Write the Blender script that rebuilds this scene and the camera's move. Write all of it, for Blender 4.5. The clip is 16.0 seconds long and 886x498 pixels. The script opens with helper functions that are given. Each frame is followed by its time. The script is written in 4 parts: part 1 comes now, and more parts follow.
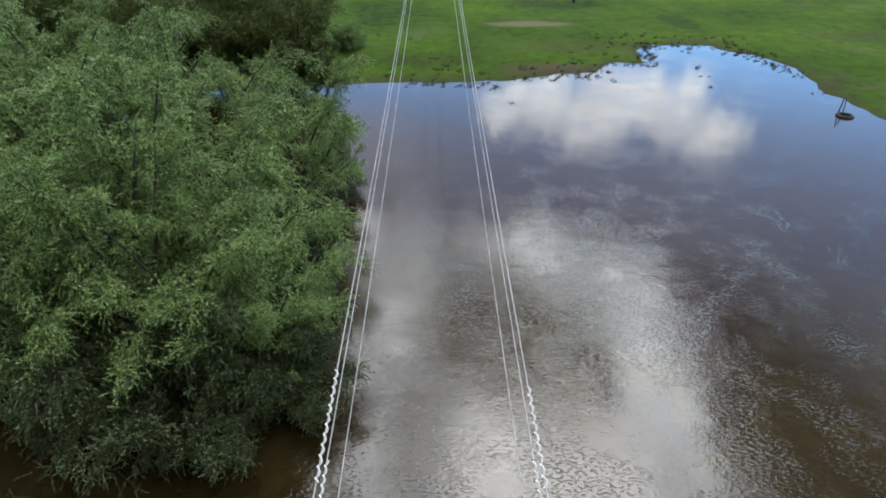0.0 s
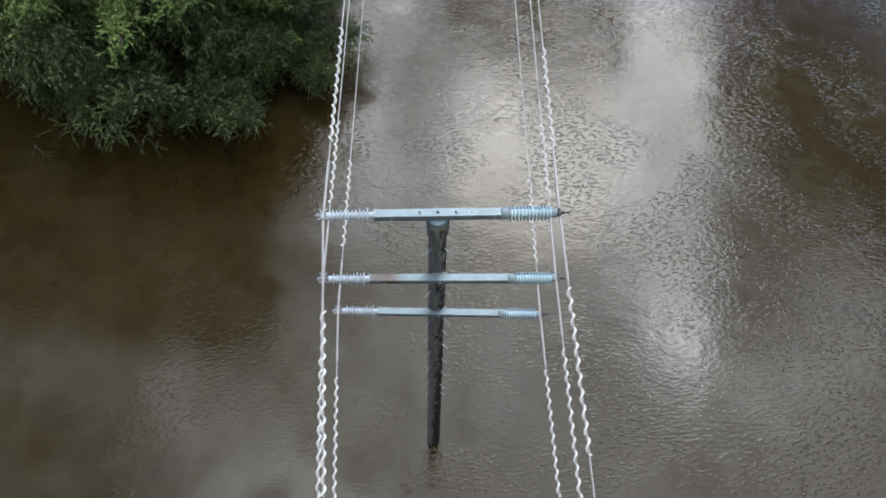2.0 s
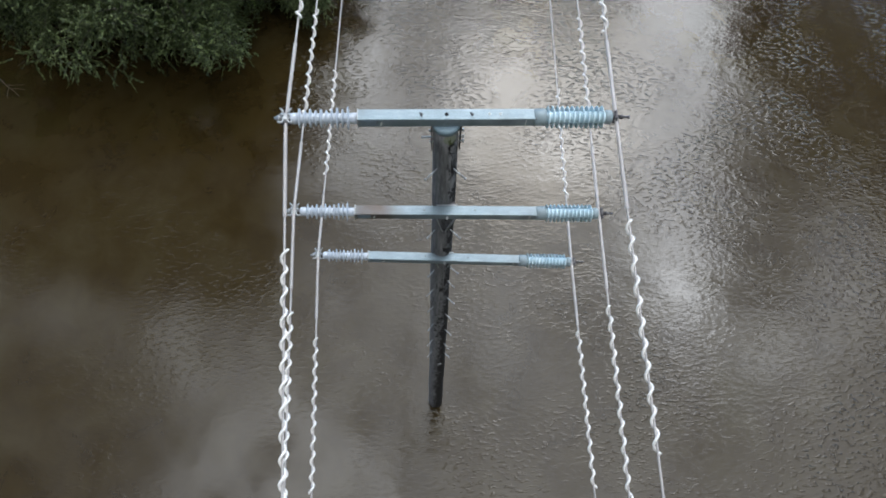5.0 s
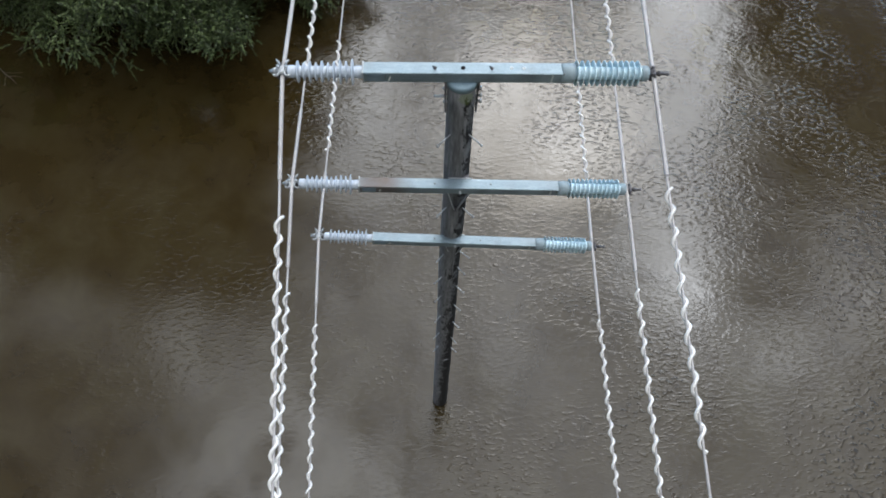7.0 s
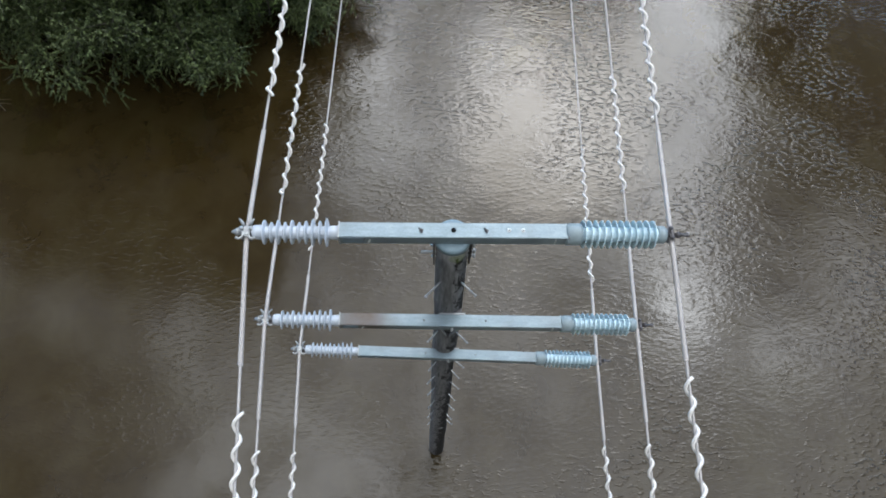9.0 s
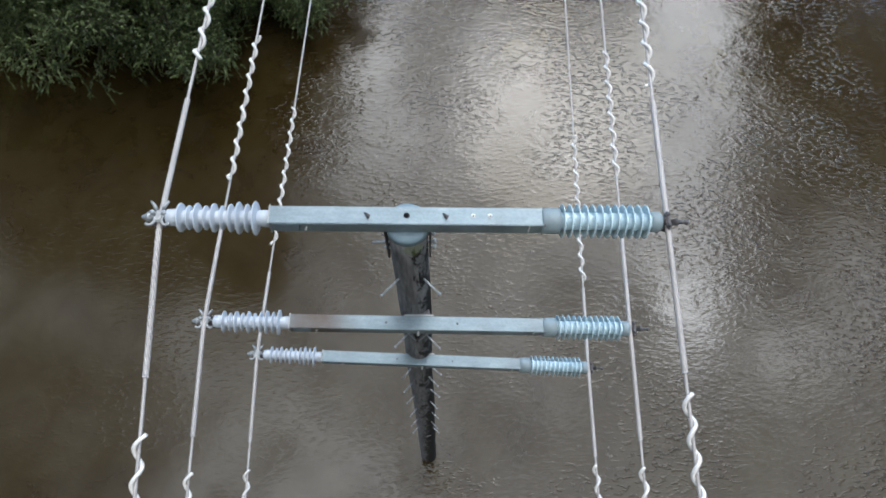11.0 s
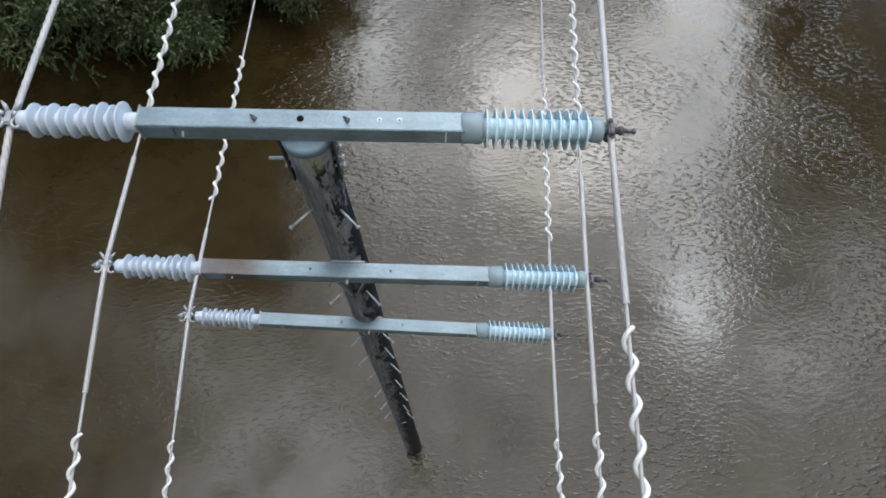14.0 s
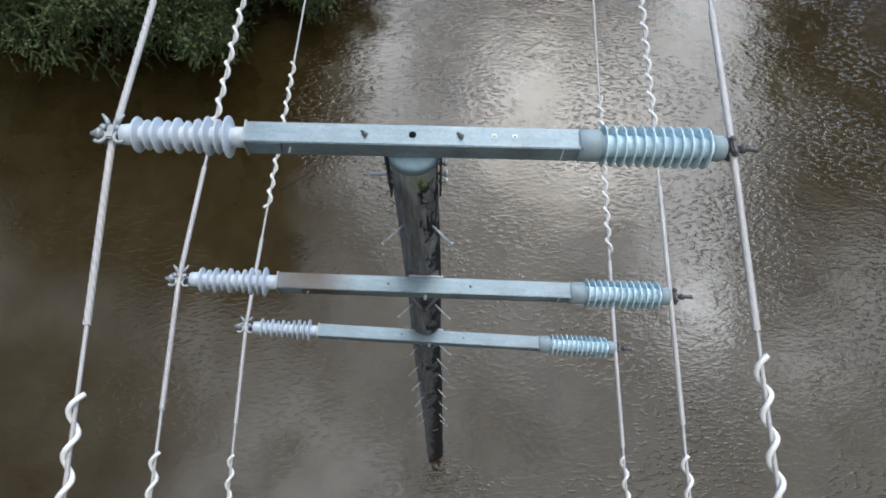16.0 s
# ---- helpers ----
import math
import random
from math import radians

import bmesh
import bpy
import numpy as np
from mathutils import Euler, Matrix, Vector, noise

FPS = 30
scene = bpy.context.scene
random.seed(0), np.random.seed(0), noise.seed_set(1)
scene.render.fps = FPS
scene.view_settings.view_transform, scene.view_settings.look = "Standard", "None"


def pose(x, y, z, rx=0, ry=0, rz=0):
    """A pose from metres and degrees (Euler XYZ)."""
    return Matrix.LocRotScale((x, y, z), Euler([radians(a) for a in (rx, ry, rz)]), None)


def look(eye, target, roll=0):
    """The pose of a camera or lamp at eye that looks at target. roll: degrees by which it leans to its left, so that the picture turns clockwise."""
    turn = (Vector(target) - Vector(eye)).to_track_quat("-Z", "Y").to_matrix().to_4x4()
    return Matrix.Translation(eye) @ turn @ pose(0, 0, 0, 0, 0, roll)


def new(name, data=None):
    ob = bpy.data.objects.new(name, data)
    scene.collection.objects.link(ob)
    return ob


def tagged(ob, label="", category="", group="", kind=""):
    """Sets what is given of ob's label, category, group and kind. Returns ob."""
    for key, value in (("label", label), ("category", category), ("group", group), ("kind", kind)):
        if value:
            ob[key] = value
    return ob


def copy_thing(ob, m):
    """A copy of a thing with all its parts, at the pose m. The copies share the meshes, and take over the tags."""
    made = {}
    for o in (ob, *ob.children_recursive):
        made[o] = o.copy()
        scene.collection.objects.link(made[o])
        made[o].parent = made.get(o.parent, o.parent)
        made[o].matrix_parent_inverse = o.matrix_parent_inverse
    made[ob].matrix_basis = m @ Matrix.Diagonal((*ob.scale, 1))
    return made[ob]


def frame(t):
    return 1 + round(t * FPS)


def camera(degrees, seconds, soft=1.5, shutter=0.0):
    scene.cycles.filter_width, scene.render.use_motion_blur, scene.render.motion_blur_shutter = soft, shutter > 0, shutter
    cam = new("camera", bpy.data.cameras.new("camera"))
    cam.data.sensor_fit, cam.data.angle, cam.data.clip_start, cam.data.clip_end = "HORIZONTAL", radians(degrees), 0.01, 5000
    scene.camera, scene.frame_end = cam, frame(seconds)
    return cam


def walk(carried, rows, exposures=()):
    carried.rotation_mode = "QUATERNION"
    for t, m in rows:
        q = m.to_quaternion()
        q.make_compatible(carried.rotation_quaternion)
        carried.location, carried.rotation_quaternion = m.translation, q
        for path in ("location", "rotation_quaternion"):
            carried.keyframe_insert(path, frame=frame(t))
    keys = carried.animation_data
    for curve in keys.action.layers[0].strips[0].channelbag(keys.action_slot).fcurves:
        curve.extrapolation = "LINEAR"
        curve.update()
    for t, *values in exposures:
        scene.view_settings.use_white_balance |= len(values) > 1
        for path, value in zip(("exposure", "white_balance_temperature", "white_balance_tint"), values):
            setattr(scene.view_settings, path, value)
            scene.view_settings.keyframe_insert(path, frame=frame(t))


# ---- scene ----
cam = camera(71.4, 16.0, soft=1.85)
PATH = [
    (0, (-0.154, -3.895, 21.849), (-0.027, -2.213, 20.775), 0.8),
    (0.5, (-0.198, -3.857, 21.721), (-0.083, -2.328, 20.437), 1.0),
    (1, (-0.247, -3.846, 21.685), (-0.143, -2.497, 20.212), 1.5),
    (1.5, (-0.26, -3.847, 21.681), (-0.165, -2.708, 20.039), 1.8),
    (2, (-0.268, -3.791, 21.684), (-0.185, -2.883, 19.904), 2.2),
    (2.5, (-0.279, -3.577, 21.609), (-0.204, -2.799, 19.768), 2.6),
    (3, (-0.28, -3.366, 21.211), (-0.207, -2.589, 19.37), 2.5),
    (3.5, (-0.301, -3.169, 20.784), (-0.23, -2.39, 18.943), 2.4),
    (4, (-0.292, -3.101, 20.38), (-0.223, -2.324, 18.539), 2.4),
    (4.5, (-0.254, -3.151, 20.008), (-0.183, -2.374, 18.167), 2.6),
    (7, (-0.337, -3.133, 19.055), (-0.277, -2.351, 17.216), 2.4),
    (7.5, (-0.328, -2.735, 19.013), (-0.271, -1.953, 17.173), 2.4),
    (8, (-0.279, -2.286, 18.996), (-0.221, -1.503, 17.156), 2.7),
    (8.5, (-0.22, -1.916, 18.997), (-0.163, -1.131, 17.158), 2.8),
    (9, (-0.187, -1.74, 18.999), (-0.132, -0.956, 17.16), 2.6),
    (11.5, (0.258, -1.542, 18.091), (0.299, -0.753, 16.253), 1.8),
    (12, (0.403, -1.58, 17.869), (0.442, -0.792, 16.031), 1.7),
    (12.5, (0.533, -1.615, 17.784), (0.569, -0.824, 15.947), 1.6),
    (13, (0.598, -1.662, 17.743), (0.631, -0.869, 15.907), 1.4),
    (13.5, (0.614, -1.708, 17.705), (0.644, -0.916, 15.869), 1.3),
    (14, (0.634, -1.745, 17.691), (0.661, -0.951, 15.855), 1.2),
    (14.5, (0.616, -1.751, 17.66), (0.638, -0.955, 15.825), 1.0),
    (15, (0.547, -1.717, 17.65), (0.567, -0.922, 15.815), 0.9),
    (15.5, (0.365, -1.659, 17.64), (0.381, -0.865, 15.805), 0.7),
    (16, (0.121, -1.606, 17.625), (0.134, -0.811, 15.79), 0.7),
]
walk(cam, [(t, look(eye, target, roll)) for t, eye, target, roll in PATH])
EXPOSURE = 0.16
scene.view_settings.exposure = EXPOSURE


# ---- world and sun ----
SUN_EL, SUN_AZ = 54.0, 20.0          # degrees; azimuth from +y towards +x
LAYER = 1.35                         # brightness of the cloud layer


def sky_dir(el, az):
    el, az = radians(el), radians(az)
    return Vector((math.cos(el) * math.sin(az), math.cos(el) * math.cos(az), math.sin(el)))


class Nodes:
    """Small helper that adds and links shader nodes."""

    def __init__(self, tree):
        self.tree = tree
        tree.nodes.clear()

    def add(self, kind, props=None, **inputs):
        n = self.tree.nodes.new(kind)
        for k, v in (props or {}).items():
            setattr(n, k, v)
        for k, v in inputs.items():
            self.put(n.inputs[int(k[1:]) if k[0] == "i" and k[1:].isdigit() else k.replace("_", " ")], v)
        return n

    def put(self, socket, v):
        if hasattr(v, "is_linked"):
            self.tree.links.new(v, socket)
        elif hasattr(v, "outputs"):
            self.tree.links.new(v.outputs[0], socket)
        else:
            socket.default_value = v

    def math(self, op, a, b=0.0, c=0.0, clamp=False):
        return self.add("ShaderNodeMath", {"operation": op, "use_clamp": clamp}, i0=a, i1=b, i2=c)

    def dot(self, a, v):
        return self.add("ShaderNodeVectorMath", {"operation": "DOT_PRODUCT"}, i0=a, i1=tuple(v)).outputs["Value"]

    def noise(self, vec, scale, detail=3.0, rough=0.55, dist=0.0):
        return self.add("ShaderNodeTexNoise", None, Vector=vec, Scale=scale, Detail=detail, Roughness=rough, Distortion=dist)

    def ramp(self, fac, stops):
        n = self.add("ShaderNodeValToRGB", None, Fac=fac)
        e = n.color_ramp.elements
        while len(e) < len(stops):
            e.new(0.5)
        for el, (p, c) in zip(e, stops):
            el.position, el.color = p, (*c, 1) if not isinstance(c, (int, float)) else (c, c, c, 1)
        return n

    def mix(self, fac, a, b):
        n = self.add("ShaderNodeMix", {"data_type": "RGBA"})
        self.put(n.inputs[0], fac)
        self.put(n.inputs[6], a if not isinstance(a, tuple) else (*a, 1))
        self.put(n.inputs[7], b if not isinstance(b, tuple) else (*b, 1))
        return n.outputs[2]

    def step(self, v, lo, hi):
        n = self.add("ShaderNodeMapRange", {"interpolation_type": "SMOOTHSTEP"})
        self.put(n.inputs[0], v)
        n.inputs[1].default_value, n.inputs[2].default_value = lo, hi
        return n.outputs[0]

    def bump(self, height, strength, dist):
        return self.add("ShaderNodeBump", None, Height=height, Strength=strength, Distance=dist)


# The cloud layer is drawn on a flat sheet overhead: x and y are metres sideways and ahead for each metre up.
# Each patch: x, y, half sizes, turn in degrees, brightness (or, for a gap in the layer, depth).
SUN_BILLOWS = [(0.40, 0.88, 0.09, 0.07, 0, 3.8), (0.59, 0.94, 0.07, 0.17, 0, 4.4), (0.49, 0.84, 0.09, 0.17, -10, 6.4), (0.51, 0.74, 0.10, 0.09, 0, 7.5), (0.29, 0.66, 0.06, 0.08, 0, 10.0),
               (0.37, 0.79, 0.12, 0.17, 0, 3.1), (0.45, 0.60, 0.11, 0.13, 0, 9.5), (0.59, 0.87, 0.07, 0.12, -30, 6.0), (0.57, 0.70, 0.07, 0.09, 0, 5.5), (0.42, 0.45, 0.08, 0.11, -20, 9.0),
               (0.45, 0.33, 0.07, 0.10, -25, 9.0), (0.58, 1.08, 0.09, 0.12, 0, 7.5)]
LOW_BILLOWS = [(0.41, 1.52, 0.11, 0.19, 0, 5.5), (0.23, 1.56, 0.10, 0.13, 0, 3.0), (0.01, 1.54, 0.15, 0.28, 0, 2.0), (-0.13, 1.72, 0.06, 0.14, 0, 3.5), (0.59, 1.27, 0.11, 0.13, 0, 4.5), (0.57, 1.36, 0.14, 0.14, 0, 4.5)]
THIN_BILLOWS = [(-0.04, 1.18, 0.10, 0.12, 0, 6.0), (-0.11, 0.91, 0.07, 0.20, 0, 6.5), (0.12, 0.85, 0.14, 0.12, -40, 7.2), (-0.08, 0.66, 0.10, 0.08, 0, 6.5), (0.13, 0.70, 0.11, 0.08, 0, 4.6),
                (0.60, 0.22, 0.13, 0.06, 10, 3.0), (0.76, 0.35, 0.12, 0.09, 40, 3.4), (-0.03, 0.57, 0.15, 0.06, 0, 3.0)]
BROAD_BILLOWS = [(0.16, 0.36, 0.30, 0.22, 0, 2.3), (0.12, 0.04, 0.50, 0.28, 0, 2.2)]
GAPS = [(0.17, 1.31, 0.07, 0.16, 0, 0.65), (0.37, 1.17, 0.11, 0.15, 0, 0.72), (0.30, 0.92, 0.06, 0.13, 10, 0.5), (0.20, 0.53, 0.13, 0.06, 0, 0.45), (-0.64, 0.10, 0.25, 0.19, 0, 0.55), (0.02, 0.89, 0.07, 0.11, -20, 0.5), (0.44, 1.01, 0.05, 0.11, 0, 0.55), (0.91, 0.92, 0.23, 0.54, 0, 0.87),
        (0.89, 1.38, 0.05, 0.15, 0, 0.5), (0.32, 0.29, 0.08, 0.06, 0, 0.35), (0.79, 0.75, 0.15, 0.24, 0, 0.87), (0.47, 0.08, 0.10, 0.06, 0, 0.35), (-0.53, 0.57, 0.31, 0.21, -8, 0.88),
        (-0.32, 0.45, 0.09, 0.12, 0, 0.86), (-0.31, 0.79, 0.12, 0.21, 0, 0.93), (-0.74, 0.81, 0.24, 0.28, 0, 0.95)]
# the white cumulus low over the far bank: sideways and up for each metre ahead, half sizes
CUMULUS = [(0.242, 0.358, 0.059, 0.055), (0.341, 0.369, 0.060, 0.071), (0.406, 0.340, 0.079, 0.044), (0.472, 0.326, 0.045, 0.027), (0.475, 0.386, 0.061, 0.036), (0.564, 0.414, 0.054, 0.052), (0.174, 0.362, 0.039, 0.035)]


def build_world():
    w = bpy.data.worlds.new("sky")
    scene.world = w
    w.use_nodes = True
    n = Nodes(w.node_tree)
    d = n.add("ShaderNodeTexCoord").outputs["Generated"]
    sep = n.add("ShaderNodeSeparateXYZ", None, i0=d)
    sky = n.add("ShaderNodeTexSky", {"sky_type": "NISHITA", "sun_disc": False, "sun_elevation": radians(SUN_EL), "sun_rotation": radians(SUN_AZ)})
    # thin high veil: dims and greys the blue towards the top of the sky
    dim = n.mix(n.step(sep.outputs[2], 0.16, 0.43), (0.155, 0.265, 0.37), n.mix(n.step(sep.outputs[2], 0.50, 0.80), (0.160, 0.160, 0.185), (0.05, 0.051, 0.055)))
    blue = n.add("ShaderNodeMix", {"data_type": "RGBA", "blend_type": "MULTIPLY"})
    blue.inputs[0].default_value = 1.0
    n.put(blue.inputs[6], sky)
    n.put(blue.inputs[7], dim)

    def shifted(vec, scale, amount):
        """The same vector, moved about by noise, so that outlines turn ragged."""
        k = n.noise(vec, scale, 5.0, 0.62)
        o = n.add("ShaderNodeVectorMath", {"operation": "SUBTRACT"}, i0=k.outputs["Color"], i1=(0.5, 0.5, 0.5))
        return n.add("ShaderNodeVectorMath", {"operation": "MULTIPLY_ADD"}, i0=o, i1=(amount, amount, 0.0), i2=vec).outputs[0]

    def patch(vec, x, y, rx, ry, turn=0.0, soft=0.27):
        v = n.add("ShaderNodeMapping", {"vector_type": "TEXTURE"}, Vector=vec, Location=(x, y, 0), Rotation=(0, 0, radians(turn)), Scale=(rx, ry, 1))
        r = n.add("ShaderNodeVectorMath", {"operation": "LENGTH"}, i0=v).outputs["Value"]
        return n.step(r, 1.0 + soft, 1.0 - soft)

    up = n.math("MAXIMUM", sep.outputs[2], 0.06)
    flat = n.add("ShaderNodeCombineXYZ", None, X=n.math("DIVIDE", sep.outputs[0], up), Y=n.math("DIVIDE", sep.outputs[1], up)).outputs[0]
    big = n.noise(flat, 2.4, 5.0, 0.58, 0.3)
    fine = n.noise(flat, 11.0, 5.0, 0.62, 0.4)
    near = shifted(flat, 6.5, 0.19)
    # the layer: grey, mottled, with gaps and sunlit billows
    tone = n.math("MULTIPLY_ADD", n.step(n.math("MULTIPLY_ADD", fine.outputs[0], 0.65, n.math("MULTIPLY", big.outputs[0], 0.35)), 0.40, 0.60), 0.82, 0.55)
    gap, billow = 0.0, 0.0
    for x, y, rx, ry, turn, depth in GAPS:
        gap = n.math("MAXIMUM", gap, n.math("MULTIPLY", patch(near, x, y, rx, ry, turn, 0.27), depth))
    for soft, group in ((0.27, SUN_BILLOWS), (0.35, LOW_BILLOWS), (0.5, THIN_BILLOWS), (0.9, BROAD_BILLOWS)):
        for x, y, rx, ry, turn, gain in group:
            billow = n.math("MAXIMUM", billow, n.math("MULTIPLY", patch(near, x, y, rx, ry, turn, soft), gain))
    # the layer glows round the veiled sun and is dull away from it
    glow = n.math("MAXIMUM", n.dot(d, sky_dir(SUN_EL, SUN_AZ)), 0.0)
    base = n.math("MULTIPLY", n.math("MULTIPLY_ADD", n.math("MULTIPLY", glow, glow), 0.8, 0.4), LAYER)
    lum = n.math("MULTIPLY", n.math("MULTIPLY", tone, n.math("ADD", billow, base)), n.math("SUBTRACT", 1.0, gap))
    grey = n.add("ShaderNodeVectorMath", {"operation": "SCALE"}, i0=(0.945, 0.985, 1.04), Scale=lum)
    low = n.step(n.math("MULTIPLY_ADD", n.math("SUBTRACT", big.outputs[0], 0.5), 0.3, sep.outputs[2]), 0.46, 0.60)
    low = n.math("MAXIMUM", low, n.step(sep.outputs[1], 0.15, -0.25))          # behind, the layer reaches the horizon: unseen cloud added to dull that side
    both = n.mix(n.math("MAXIMUM", low, n.step(billow, 0.3, 2.4)), blue.outputs[2], grey)
    # haze and the cumulus, low ahead
    ahead = n.math("MAXIMUM", sep.outputs[1], 0.05)
    face = n.add("ShaderNodeCombineXYZ", None, X=n.math("DIVIDE", sep.outputs[0], ahead), Y=n.math("DIVIDE", sep.outputs[2], ahead)).outputs[0]
    veil = n.math("MULTIPLY", patch(shifted(face, 8.0, 0.1), -0.07, 0.47, 0.13, 0.09, 0, 0.6), 0.5)
    both = n.mix(veil, both, (1.3, 1.32, 1.48))
    ragged = shifted(shifted(face, 11.0, 0.13), 34.0, 0.055)
    pile = 0.0
    for x, y, rx, ry in CUMULUS:
        pile = n.math("MAXIMUM", pile, patch(ragged, x, y, rx, ry, 0, 0.4))
    white = n.add("ShaderNodeVectorMath", {"operation": "SCALE"}, i0=(0.94, 0.99, 1.07), Scale=n.math("MULTIPLY_ADD", n.noise(face, 14.0, 5.0, 0.65).outputs[0], 2.6, 1.6))
    both = n.mix(pile, both, white)
    n.add("ShaderNodeOutputWorld", None, Surface=n.add("ShaderNodeBackground", None, Color=both, Strength=1.0))


build_world()
sun = new("sun", bpy.data.lights.new("sun", "SUN"))
sun.data.energy, sun.data.angle, sun.data.color = 0.5, radians(17), (1.0, 0.96, 0.9)
sun.matrix_world = look((0, 0, 60), Vector((0, 0, 60)) - sky_dir(SUN_EL, SUN_AZ))


# ---- materials ----
def material(name):
    m = bpy.data.materials.new(name)
    m.use_nodes = True
    return m, Nodes(m.node_tree)


def finish(n, **inputs):
    b = n.add("ShaderNodeBsdfPrincipled", None, **inputs)
    n.add("ShaderNodeOutputMaterial", None, Surface=b)
    return b


def coords(n, kind="Object"):
    return n.add("ShaderNodeTexCoord").outputs[kind]


def surface(name, stops, scale, fine, rough, metal=0.0, bump=0.3, depth=0.002, spec=0.5):
    """A plain worn surface: colours mixed over two scales of noise, with fine relief."""
    m, n = material(name)
    c = coords(n)
    a, b = n.noise(c, scale, 4.0), n.noise(c, fine, 4.0, 0.6)
    f = n.math("ADD", n.math("MULTIPLY", a.outputs[0], 0.65), n.math("MULTIPLY", b.outputs[0], 0.35))
    col = n.ramp(f, stops)
    r = n.math("MULTIPLY_ADD", b.outputs[0], 0.25, rough - 0.12)
    finish(n, Base_Color=col, Roughness=r, Metallic=metal, Normal=n.bump(b, bump, depth), Specular_IOR_Level=spec)
    return m


def water_material():
    m, n = material("muddy_water")
    c = coords(n)
    silt = n.noise(c, 0.16, 5.0, 0.6, 0.8)
    streak = n.noise(c, 0.9, 5.0, 0.6, 0.5)
    f = n.math("ADD", n.math("MULTIPLY", silt.outputs[0], 0.5), n.math("MULTIPLY", streak.outputs[0], 0.5))
    col = n.ramp(f, [(0.3, (0.0145, 0.0085, 0.0022)), (0.5, (0.0235, 0.016, 0.0052)), (0.7, (0.033, 0.0255, 0.0112))])
    # ruffled and calm stretches, with crests that run two ways
    patch = n.step(n.noise(c, 0.21, 3.0, 0.55, 0.3).outputs[0], 0.36, 0.62)
    paw = n.step(n.noise(n.add("ShaderNodeMapping", None, Vector=c, Scale=(0.6, 1.0, 1.0)), 0.42, 4.0, 0.6, 0.5).outputs[0], 0.57, 0.68)
    side = n.step(n.noise(c, 0.13, 2.0, 0.5, 0.6).outputs[0], 0.44, 0.56)
    ruffled = n.step(n.noise(c, 0.24, 3.0, 0.6, 0.3).outputs[0], 0.43, 0.58)
    lee = n.step(n.add("ShaderNodeSeparateXYZ", None, i0=c).outputs[1], 44.0, 18.0)      # sheltered water lies calm by the far bank

    def crests(turn, seed):
        v = n.add("ShaderNodeMapping", None, Vector=c, Location=(seed, 0, 0), Rotation=(0, 0, turn), Scale=(1.0, 2.1, 1.0))
        a_, b_ = n.noise(v, 4.4, 2.0, 0.5, 0.15), n.noise(v, 9.0, 2.0, 0.5, 0.15)
        # mostly smooth water with scattered short, steep wavelets
        steep = n.step(a_.outputs[0], 0.53, 0.67)
        return n.math("ADD", n.math("MULTIPLY", steep, n.math("MULTIPLY_ADD", ruffled, 0.64, 0.07)), n.math("MULTIPLY_ADD", b_.outputs[0], 0.30, n.math("MULTIPLY", a_.outputs[0], 0.6)))

    fine = n.add("ShaderNodeMix", {"data_type": "FLOAT"})
    n.put(fine.inputs[0], side)
    n.put(fine.inputs[2], crests(0.55, 0.0))
    n.put(fine.inputs[3], crests(-0.5, 7.0))
    mid = n.noise(n.add("ShaderNodeMapping", None, Vector=c, Rotation=(0, 0, 0.3), Scale=(1.0, 1.7, 1.0)), 0.7, 2.0, 0.5, 0.4)
    amount = n.math("MULTIPLY_ADD", patch, 0.0095, n.math("MULTIPLY_ADD", paw, 0.005, 0.0055))
    h = n.math("ADD", n.math("MULTIPLY", fine.outputs[0], amount), n.math("MULTIPLY", mid.outputs[0], 0.008))
    place = n.add("ShaderNodeSeparateXYZ", None, i0=c)
    still = n.step(n.math("MULTIPLY_ADD", mid.outputs[0], 2.0, n.math("MULTIPLY_ADD", place.outputs[1], 0.3, place.outputs[0])), -2.2, 3.0)      # and beside the willows
    h = n.math("MULTIPLY", h, n.math("MULTIPLY", n.math("MULTIPLY_ADD", lee, 0.80, 0.20), n.math("MULTIPLY_ADD", still, 0.82, 0.18)))
    nb = n.bump(h, 1.0, 1.0)
    rough = n.math("MULTIPLY_ADD", lee, 0.015, 0.015)
    finish(n, Base_Color=col, Roughness=rough, IOR=1.45, Normal=nb)
    return m


# bare, trampled and dark green places in the pasture: x, y, half sizes, strength, colour
# the dark one at 26, 108 paints in the shadow round the stump
PATCHES = [(19.5, 70.0, 8.5, 3.2, 0.85, (0.075, 0.058, 0.034)), (20, 93, 8, 2.2, 0.7, (0.17, 0.14, 0.09)), (26, 108, 10, 4, 0.6, (0.022, 0.03, 0.008)),
           (44, 94, 3, 8, 0.6, (0.02, 0.035, 0.006)), (3, 74, 9, 4, 0.45, (0.03, 0.042, 0.008)), (66, 84, 10, 4, 0.5, (0.05, 0.05, 0.02)), (24, 80, 14, 4, 0.4, (0.06, 0.055, 0.02))]


